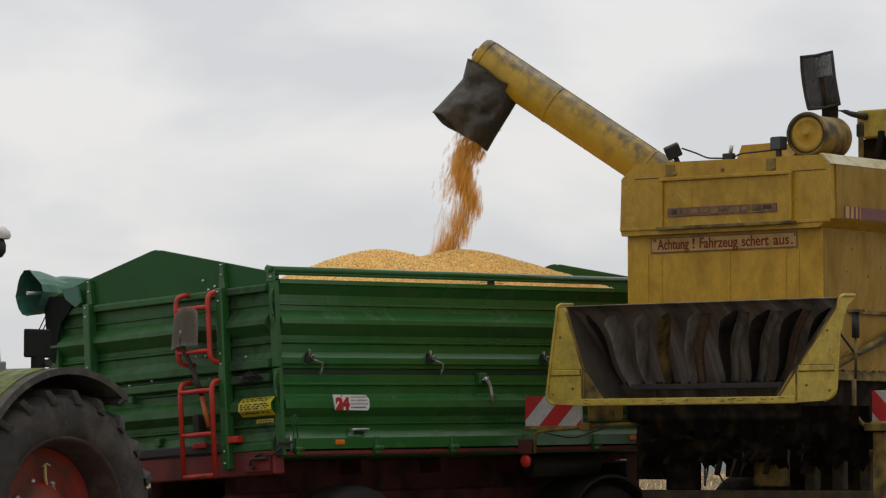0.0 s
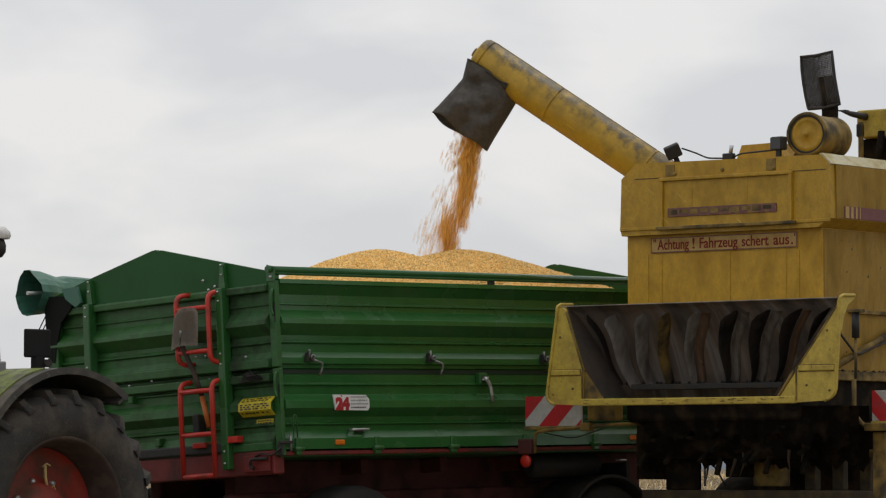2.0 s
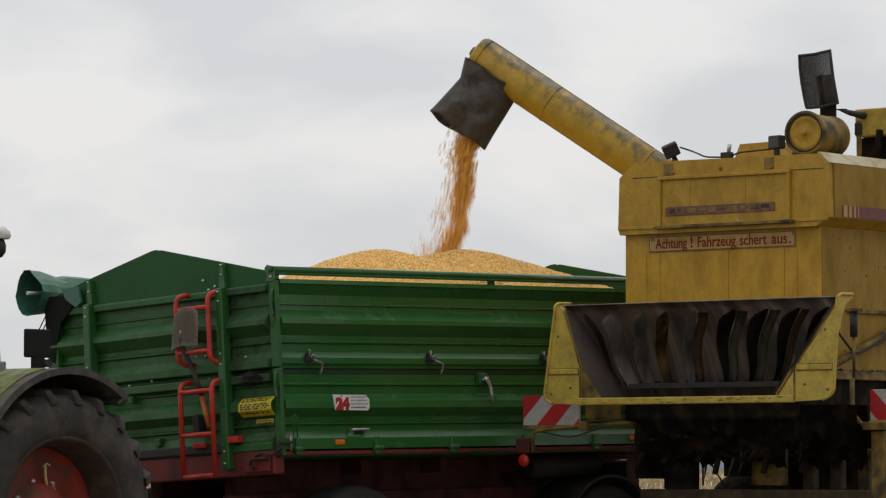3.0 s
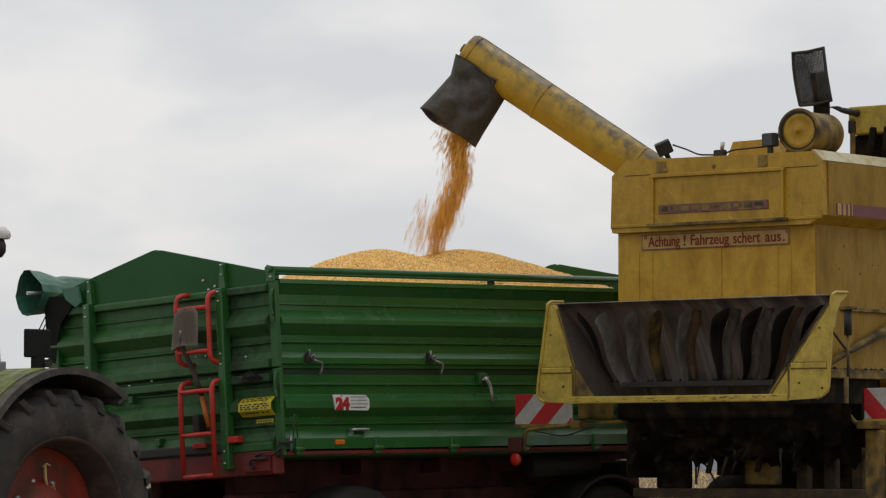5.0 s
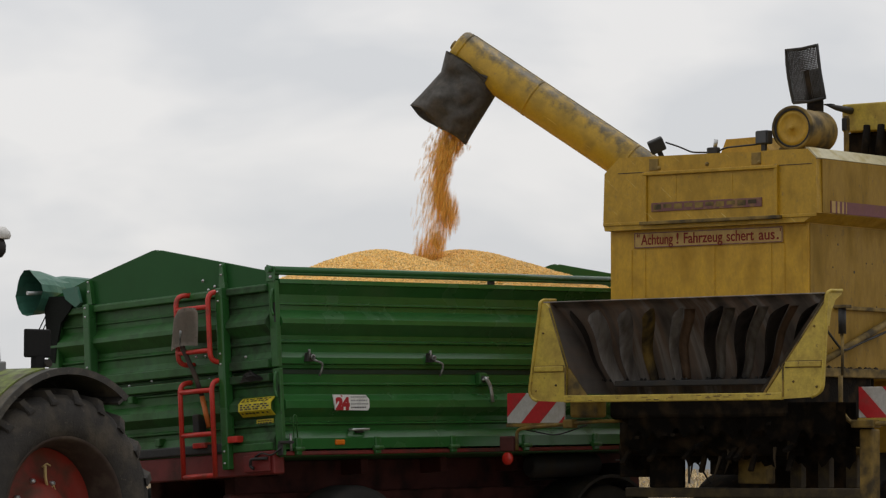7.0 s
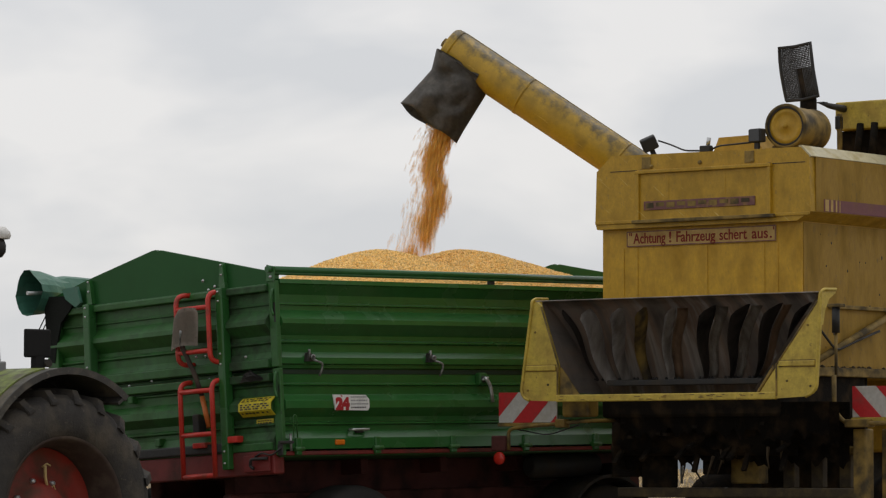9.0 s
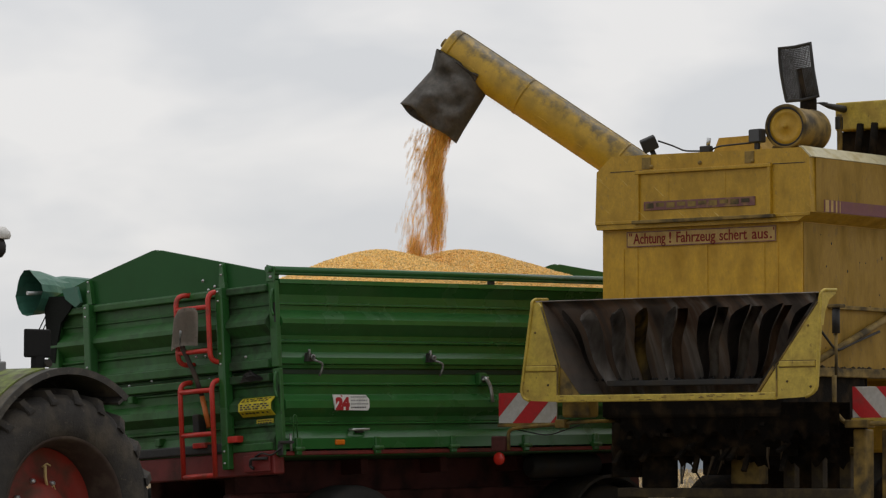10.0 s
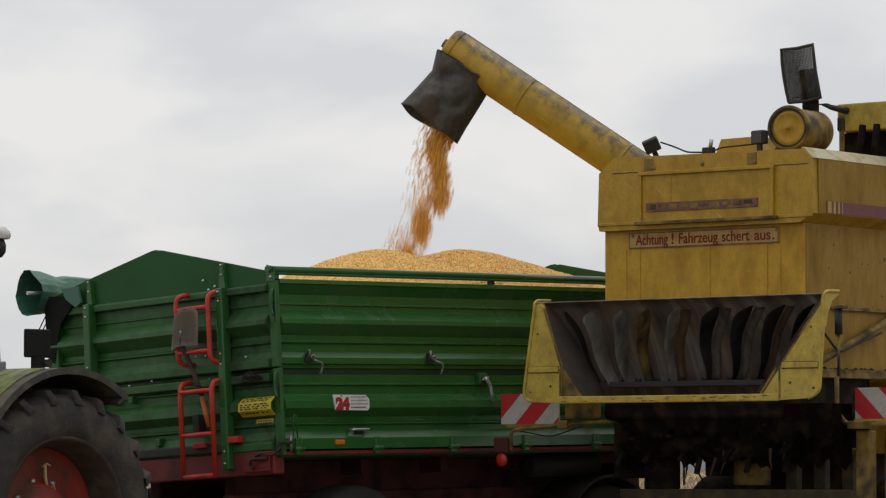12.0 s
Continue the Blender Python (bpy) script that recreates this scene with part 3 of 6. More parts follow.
    # top tube and tarp rail
    for y in (-0.015, WIDE + 0.015):
        part("top_rail", tube(bmesh.new(), [(-0.07, y, 2.698), (LONG + 0.04, y, 2.698)], 0.025, 16), GREEN_GLOSS, t)
        part("tarp_rail", tube(bmesh.new(), [(-0.03, y - 0.006, 2.668), (LONG, y - 0.006, 2.668)], 0.012, 8), GREEN_DULL, t)
        for x in (0.02, LONG / 2 + 0.1, LONG - 0.02):
            part("rail_bracket", B(x - 0.03, x + 0.03, y - 0.005, y + 0.025, 2.626, 2.662 if 0.5 < x < LONG - 0.5 else 2.70, bev=0.004), BLACK if 0.5 < x < LONG - 0.5 else GREEN_DULL, t)
    # latches between the two walls
    for x in (0.296, 1.613, 2.93, 4.25):
        la = part("latch", prism(bmesh.new(), [(x - 0.040, 2.005), (x + 0.035, 2.005), (x + 0.028, 2.05), (x - 0.002, 2.078), (x - 0.022, 2.07)], Matrix(((1, 0, 0, 0), (0, 0, 1, 0), (0, 1, 0, 0), (0, 0, 0, 1))), -0.066, -0.03), BLACK, t)
        part("latch_bolt", tube(bmesh.new(), [(x - 0.005, -0.06, 2.03), (x - 0.005, -0.06, 2.095)], 0.010, 8), OLD_STEEL, la)
        part("latch_eye", lathe(bmesh.new(), [(0.012, 0.0), (0.022, 0.006), (0.022, 0.014), (0.012, 0.014)], Matrix.Translation((x + 0.01, -0.074, 2.035)) @ Matrix.Rotation(radians(90), 4, "X"), 12), OLD_STEEL, la)
        part("latch_handle", tube(bmesh.new(), arc_path([(x + 0.02, -0.08, 2.015), (x + 0.10, -0.09, 1.99), (x + 0.105, -0.08, 1.95), (x + 0.09, -0.06, 1.895)], 0.02), 0.0085, 8), OLD_STEEL, la)
    ml = part("main_lock", B(2.165, 2.255, -0.055, 0.0, 1.83, 1.925, bev=0.012), GREEN_DULL, t)
    part("lock_hub", lathe(bmesh.new(), [(0.0, 0.02), (0.024, 0.018), (0.028, 0.0)], Matrix.Translation((2.205, -0.055, 1.872)) @ Matrix.Rotation(radians(90), 4, "X"), 12), BLACK, ml)
    part("lock_lever", tube(bmesh.new(), arc_path([(2.19, -0.08, 1.885), (2.235, -0.085, 1.845), (2.25, -0.09, 1.79), (2.262, -0.09, 1.69)], 0.03), [0.010] + [0.015] * 13, 8), STEEL, ml)
    part("lock_pin", tube(bmesh.new(), [(2.175, -0.07, 1.865), (2.235, -0.08, 1.885)], 0.009, 8), STEEL, ml)
    # hinges, side lamps, small handle
    for k in range(6):
        x = 0.145 + 0.843 * k
        h = part("hinge", B(x - 0.03, x + 0.03, -0.06, -0.005, 1.30, 1.43, bev=0.008), GREEN, t)
        part("hinge_pin", tube(bmesh.new(), [(x - 0.05, -0.055, 1.345), (x + 0.05, -0.055, 1.345)], 0.018, 10), GREEN_DULL, h)
    for x in (0.585, 3.99):
        part("side_marker", B(x - 0.05, x + 0.05, -0.056, -0.040, 1.372, 1.412, bev=0.008), AMBER, t, "amber side reflector")
    gh = part("grab_handle", tube(bmesh.new(), arc_path([(0.72, -0.02, 1.487), (0.72, -0.06, 1.487), (0.90, -0.06, 1.487), (0.90, -0.02, 1.487)], 0.02), 0.01, 8), STEEL, t)
    part("handle_plate", B(0.78, 0.86, -0.035, -0.01, 1.463, 1.482, bev=0.003), BLACK, gh)
    # printed label on the lower wall
    lb = part("label_plate", prism(bmesh.new(), [(0.500, 1.752), (0.522, 1.634), (0.868, 1.630), (0.886, 1.655), (0.886, 1.715), (0.850, 1.748)], Matrix(((1, 0, 0, 0), (0, 0, 1, 0), (0, 1, 0, 0), (0, 0, 0, 1))), -0.083, -0.073), LABEL_WHITE, t, "white sticker with a red number")
    flatm = Matrix(((1, 0, 0, 0), (0, 0, -1, 0), (0, 1, 0, 0), (0, 0, 0, 1)))
    lettering("number_print", "24", 0.118, Matrix.Translation((0.597, -0.0845, 1.682)) @ flatm, LABEL_RED, lb, 0.150, 0.009)
    part("print_bar", prism(bmesh.new(), [(0.575, 1.748), (0.597, 1.728), (0.592, 1.748)], Matrix(((1, 0, 0, 0), (0, 0, 1, 0), (0, 1, 0, 0), (0, 0, 0, 1))), -0.085, -0.0833), LABEL_RED, lb)
    rng = random.Random(9)
    for i in range(4):
        x, z = 0.688, 1.738 - i * 0.0265
        while x < 0.85:
            w = rng.uniform(0.008, 0.026)
            part("print_bar", B(x, x + w, -0.085, -0.0833, z - 0.010, z), PRINT_BLACK if i == 3 else LABEL_GREY, lb)
            x += w + 0.006
    # yellow warning labels on the front wall
    xz = Matrix(((1, 0, 0, 0), (0, 0, 1, 0), (0, 1, 0, 0), (0, 0, 0, 1)))
    wy = part("warning_label", prism(bmesh.new(), [(-0.024, 1.747), (-0.075, 1.707), (-0.080, 1.650), (-0.031, 1.606), (-0.027, 1.609), (-0.073, 1.651), (-0.068, 1.704), (-0.021, 1.742)], xz, 0.002, 0.355), LABEL_YELLOW, t, "yellow warning sticker folded over the rib")
    rng = random.Random(3)
    for za, xa, zb, xb in ((1.742, -0.031, 1.733, -0.043), (1.728, -0.049, 1.718, -0.062), (1.700, -0.0765, 1.690, -0.0775), (1.684, -0.078, 1.674, -0.0788), (1.668, -0.0795, 1.658, -0.0803), (1.636, -0.066, 1.626, -0.055)):
        y = 0.335
        while y > 0.04:
            w = rng.uniform(0.010, 0.034)
            part("print_bar", prism(bmesh.new(), [(xa, za), (xb, zb), (xb - 0.002, zb), (xa - 0.002, za)], xz, y - w, y), PRINT_BLACK, wy)
            y -= w + rng.uniform(0.008, 0.03)
    wy = part("warning_label", B(-0.008, -0.001, 0.05, 0.235, 1.525, 1.583, bev=0.003), LABEL_YELLOW, t, "small yellow sticker with black print")
    for i in range(3):
        y = 0.22
        while y > 0.075:
            w = rng.uniform(0.012, 0.03)
            part("print_bar", B(-0.010, -0.0085, y - w, y, 1.574 - i * 0.016 - 0.008, 1.574 - i * 0.016), PRINT_BLACK, wy)
            y -= w + 0.008
    # torn scrap of bent sheet under the upper panel
    bm = bmesh.new()
    scrap = [[bm.verts.new((-0.055 - 0.03 * math.sin(2.4 * i / 5 + j) - 0.012 * j, 0.33 - 0.22 * i / 5 - 0.02 * j, 1.893 + 0.052 * math.sin(3.0 * i / 5) * (1 - j / 2.2) + 0.008 * (i % 2) - 0.016 * j)) for i in range(6)] for j in range(3)]
    for j in range(2):
        for i in range(5):
            bm.faces.new((scrap[j][i], scrap[j][i + 1], scrap[j + 1][i + 1], scrap[j + 1][i]))
    bmesh.ops.solidify(bm, geom=bm.faces[:], thickness=0.006)
    part("bent_scrap", bm, BLACK, t, "crumpled dark sheet scrap")
    for y in (1.60, 1.80, 2.02, 1.30):
        part("clip", B(-0.06, -0.0, y - 0.028, y + 0.028, 1.79 if y != 1.30 else 1.44, 1.845 if y != 1.30 else 1.50, bev=0.006), GREEN_DULL, t)
    # chassis
    part("floor_plate", B(0.0, LONG, 0.0, WIDE, 1.29, 1.33), GREEN_DULL, t)
    part("floor_rail", B(0.03, LONG, -0.034, 0.02, 1.300, 1.330, bev=0.004), RED, t)
    part("front_beam", B(-0.05, 0.06, 0.02, WIDE - 0.02, 1.165, 1.346, bev=0.012), RED, t)
    hb = part("front_plate", B(-0.07, -0.055, 0.05, 0.33, 1.19, 1.315, bev=0.004), RED, t)
    part("hook", tube(bmesh.new(), arc_path([(-0.075, 0.06, 1.285), (-0.10, 0.22, 1.285), (-0.09, 0.24, 1.23), (-0.08, 0.21, 1.215)], 0.02), 0.012, 8), BLACK, hb)
    # rails and cross members have the floor's shade in their darker red
    for y in (0.78, WIDE - 0.90):
        part("frame_rail", B(0.25, LONG, y, y + 0.12, 1.04, 1.29, bev=0.012), DARK_RED, t)
        part("lower_frame_rail", B(0.1, LONG - 0.4, y - 0.12, y - 0.02, 0.72, 1.038, bev=0.012), DARK_RED, t)
    for x in (0.5, 1.4, 2.3, 3.2, 4.1):
        part("cross_member", B(x, x + 0.08, 0.55, WIDE - 0.55, 1.17, 1.29, bev=0.008), DARK_RED, t)
    part("drawbar", tube(bmesh.new(), [(0.2, 0.75, 0.75), (-0.8, 1.15, 0.62), (-1.25, 1.25, 0.55)], 0.055, 8), RED, t)
    part("drawbar", tube(bmesh.new(), [(0.2, WIDE - 0.75, 0.75), (-0.8, 1.38, 0.62), (-1.25, 1.27, 0.55)], 0.055, 8), RED, t)
    for x in (0.92, 3.80):
        part("axle", B(x - 0.06, x + 0.06, 0.25, WIDE - 0.25, 0.47, 0.60, bev=0.01), BLACK, t)
        trailer_wheel(t, x, 0.08, -1)
        trailer_wheel(t, x, WIDE - 0.08, 1)
        if x < 2:
            continue
        bm = bmesh.new()
        out = [(0.60 * math.cos(a), 0.60 * math.sin(a)) for a in (radians(d) for d in range(20, 161, 10))]
        out += [(0.575 * math.cos(a), 0.575 * math.sin(a)) for a in (radians(d) for d in range(160, 19, -10))]
        prism(bm, out, Matrix(((1, 0, 0, x), (0, 0, 1, 0), (0, 1, 0, 0.50), (0, 0, 0, 1))), 0.05, 0.52)
        part("mudguard", bm, BLACK, t)
        part("mudguard_stay", B(x + 0.25, x + 0.29, 0.10, 0.45, 1.0, 1.2), BLACK, t)
        part("rear_beam", B(x - 0.45, x + 0.2, 0.5, 0.56, 1.08, 1.29, bev=0.01), BLACK, t)
        part("brake_tank", tube(bmesh.new(), [(x - 0.7, 0.33, 1.19), (x - 0.66, 0.33, 1.19), (x + 0.1, 0.33, 1.19), (x + 0.14, 0.33, 1.19)], [0.06, 0.095, 0.095, 0.06], 16), BLACK, t)
        part("lamp_bar", B(x + 0.04, x + 0.12, -0.02, 0.03, 1.208, 1.218), STEEL, t)
    part("rear_skirt", B(LONG - 0.75, LONG - 0.02, 0.42, 0.47, 0.98, 1.29, bev=0.01), DARK_RED, t)
    # red climbing ladder in two lengths
    for nm, z0, z1, ya, yb, rungs in (("lower_ladder", 1.17, 1.90, 0.55, 0.905, (1.185, 1.50, 1.83)), ("upper_ladder", 2.04, 2.57, 0.552, 0.91, (2.13, 2.46))):
        lad = None
        for y in (ya, yb):
            if nm == "lower_ladder":
                pts = [(-0.16, y, z0), (-0.16, y, z1), (-0.03, y - 0.02, z1 + 0.005)]
            else:
                pts = [(-0.03, y - 0.04, z0), (-0.16, y, z0), (-0.16, y, z1), (-0.03, y - 0.04, z1 + 0.005)]
            bm = tube(bmesh.new(), arc_path(pts, 0.075), 0.020, 10)
            if lad is None:
                lad = part(nm, bm, LADDER_RED, t, "red tubular steel ladder")
            else:
                part("rail", bm, LADDER_RED, lad)
        for z in rungs:
            part("rung", tube(bmesh.new(), [(-0.16, ya, z), (-0.16, yb, z)], 0.019, 10), LADDER_RED, lad)
    part("ladder_stay", B(-0.10, -0.03, 0.36, 0.52, 1.42, 1.47, bev=0.006), LADDER_RED, t)
    part("ladder_stay", B(-0.10, -0.03, 0.72, 0.86, 1.40, 1.44, bev=0.006), LADDER_RED, t)
    part("valve_box", B(-0.10, -0.02, 0.78, 0.85, 1.50, 1.66, bev=0.01), BLACK, t)
    # rolled tarpaulin along the far side, sticking out in front
    ra = Matrix(((0, 0, 1, 0), (1, 0, 0, WIDE + 0.13), (0, 1, 0, 2.735), (0, 0, 0, 1)))
    bm = bmesh.new()
    for k, (w, s) in enumerate(((-0.15, 1.22), (-0.10, 1.19), (-0.05, 1.18), (0.02, 1.10), (0.08, 0.98), (0.13, 0.90), (0.2, 0.97), (0.32, 0.93), (0.5, 0.97), (1.0, 0.94), (1.5, 0.96), (3.0, 0.95), (LONG, 0.95))):
        ring = []
        for j in range(18):
            a = 2 * math.pi * j / 18 + 0.25 * w
            r = 0.138 * s * (1 + 0.26 * noise.noise((math.cos(a) * 1.4, math.sin(a) * 1.4, w * 2.0)) + (0.07 * noise.noise((math.cos(a) * 4, math.sin(a) * 4, w * 11.0)) if w < 1 else 0))
            ring.append(bm.verts.new(ra @ Vector((r * math.cos(a), r * math.sin(a), w))))
        if k:
            for j in range(18):
                bm.faces.new((last[j], last[(j + 1) % 18], ring[(j + 1) % 18], ring[j]))
        last = ring
    ro = part("tarpaulin_roll", bm, TARP, t, "rolled green tarpaulin")
    part("roll_tube", tube(bmesh.new(), [(-0.16, WIDE + 0.13, 2.74), (0.2, WIDE + 0.13, 2.75)], 0.016, 8), STEEL, ro)
    yz = Matrix(((0, 0, 1, 0), (1, 0, 0, 0), (0, 1, 0, 0), (0, 0, 0, 1)))
    bm = prism(bmesh.new(), [(WIDE - 0.40, 2.75), (WIDE - 0.44, 2.62), (WIDE - 0.38, 2.585), (WIDE - 0.26, 2.66), (WIDE - 0.22, 2.74)], yz, -0.10, -0.075)
    part("roll_clamp", bm, TARP, t)
    bm = bmesh.new()
    outline = [(WIDE - 0.36, 2.68), (WIDE - 0.02, 2.70), (WIDE + 0.03, 2.60), (WIDE + 0.015, 2.32), (WIDE - 0.02, 2.18), (WIDE - 0.07, 2.165), (WIDE - 0.10, 2.30), (WIDE - 0.16, 2.48), (WIDE - 0.28, 2.575)]
    prism(bm, outline, yz, -0.072, -0.055)
    part("net_bag", bm, TARP_DARK, t, "dark hanging bag")
    part("cord", tube(bmesh.new(), arc_path([(-0.11, WIDE - 0.03, 2.55), (-0.12, WIDE + 0.07, 2.42), (-0.12, WIDE + 0.05, 2.37), (-0.11, WIDE - 0.02, 2.48)], 0.02), 0.005, 6), TARP_DARK, t)
    return t


def shovel():
    """Grain shovel stuck blade up behind the ladder."""
    sh = thing("shovel", TRAILER, "dusty grey grain shovel hung blade up on the ladder", "shovel")
    bm = bmesh.new()
    rows = []
    for j in range(9):
        v = j / 8
        mid, half = 0.815 - 0.07 * v, 0.152 - 0.014 * v - 0.03 * max(0, v - 0.85) / 0.15
        rows.append([bm.verts.new((-0.215 + 0.035 * (2 * i / 8 - 1) ** 2 - 0.03 * v, mid + half * (2 * i / 8 - 1), 2.19 + 0.285 * v - 0.02 * (2 * i / 8 - 1) ** 2 - 0.02 * (i / 8))) for i in range(9)])
    for j in range(8):
        for i in range(8):
            bm.faces.new((rows[j][i], rows[j][i + 1], rows[j + 1][i + 1], rows[j + 1][i])).smooth = True
    bmesh.ops.solidify(bm, geom=bm.faces[:], thickness=0.008)
    part("blade", bm, STONE_GREY, sh, "dusty grey shovel blade")
    part("ferrule", tube(bmesh.new(), [(-0.205, 0.795, 2.30), (-0.19, 0.825, 2.19)], 0.027, 10), OLD_STEEL, sh)
    part("shaft", tube(bmesh.new(), [(-0.20, 0.80, 2.26), (-0.18, 0.835, 2.17), (-0.13, 0.76, 1.95), (-0.12, 0.705, 1.79)], [0.022, 0.020, 0.019, 0.019], 10), RIM_BROWN, sh)
    part("grip", tube(bmesh.new(), [(-0.12, 0.705, 1.79), (-0.12, 0.64, 1.55)], 0.021, 10), ORANGE_WOOD, sh, "orange shovel grip")


# ---------- heap of maize ----------
def heap_height(x, y):
    """Surface of the heap in the trailer's space: cones at the angle of repose."""
    z = 2.575
    for cx, cy, top in ((2.28, 1.15, 3.135), (3.55, 1.40, 3.190), (4.05, 1.45, 3.135), (3.0, 1.75, 3.10)):
        z = max(z, top - 0.43 * math.sqrt((0.92 * (x - cx)) ** 2 + (y - cy) ** 2 + 0.09))
    z += 0.035 * noise.noise((x * 1.3, y * 1.3, 2.0)) + 0.014 * noise.noise((x * 4, y * 4, 5.0))
    edge = min(x, LONG - x, y, WIDE - y)
    return z - 0.06 * max(0, 0.35 - edge)


KERNEL = ((0.0, 0.0, 0.0066), (0.0052, 0.0, 0.0022), (0.0, 0.0036, 0.0022), (-0.0052, 0.0, 0.0022), (0.0, -0.0036, 0.0022), (0.0, 0.0, -0.0060))
KERNEL_FACES = ((0, 1, 2), (0, 2, 3), (0, 3, 4), (0, 4, 1), (5, 2, 1), (5, 3, 2), (5, 4, 3), (5, 1, 4))


def kernels(places, rng, grow=1.0):
    vs, fs = [], []
    for p in places:
        turn = Euler((rng.uniform(0, 6.28), rng.uniform(0, 6.28), rng.uniform(0, 6.28))).to_matrix() * (grow * rng.uniform(0.8, 1.2))
        i = len(vs)
        vs += [p + turn @ Vector(k) for k in KERNEL]
        fs += [tuple(i + q for q in f) for f in KERNEL_FACES]
    return vs, fs


def heap():
    bm = bmesh.new()
    nx, ny = 92, 52
    grid = []
    for j in range(ny + 1):
        row = []
        for i in range(nx + 1):
            x, y = 0.06 + (LONG - 0.12) * i / nx, 0.06 + (WIDE - 0.12) * j / ny
            row.append(bm.verts.new((x, y, heap_height(x, y))))
        grid.append(row)
    for j in range(ny):
        for i in range(nx):
            bm.faces.new((grid[j][i], grid[j][i + 1], grid[j + 1][i + 1], grid[j + 1][i])).smooth = True
    # skirt down to the floor closes the heap
    rim = [grid[0][i] for i in range(nx + 1)] + [grid[j][nx] for j in range(1, ny + 1)] + [grid[ny][i] for i in range(nx - 1, -1, -1)] + [grid[j][0] for j in range(ny - 1, 0, -1)]
    foot = [bm.verts.new((v.co.x, v.co.y, 1.34)) for v in rim]
    for k in range(len(rim)):
        bm.faces.new((rim[k], foot[k], foot[(k + 1) % len(rim)], rim[(k + 1) % len(rim)]))
    ob = part("grain_heap", bm, CORN)
    ob.matrix_basis = TRAILER
    tagged(ob, "heap of golden maize kernels filling the trailer", "grain", kind="stuff")
    rng = random.Random(11)
    places = []
    for k in range(52000):
        x, y = rng.uniform(0.08, LONG - 0.08), rng.uniform(0.08, 1.9)
        places.append(Vector((x, y, heap_height(x, y) + rng.uniform(-0.002, 0.007))))
    vs, fs = kernels(places, rng, 1.9)
    me = bpy.data.meshes.new("loose_kernels")
    me.from_pydata(vs, [], fs)
    me.materials.append(CORN)
    o2 = new("loose_kernels", me)
    o2.matrix_basis = TRAILER
    tagged(o2, "loose maize kernels on the heap", "grain", kind="stuff")


# ---------- the combine (its own space: x forwards, y to its left, z up, under the rear corner of its hood) ----------
COMBINE = pose(3.0413, -0.9, 0, 0, 0, 4.5)
SWEEP_YZ = Matrix(((0, 0, 1, 0), (1, 0, 0, 0), (0, 1, 0, 0), (0, 0, 0, 1)))
TIP, FOOT = Vector((0.812, 2.143, 4.684)), Vector((2.2, -0.75, 2.50))


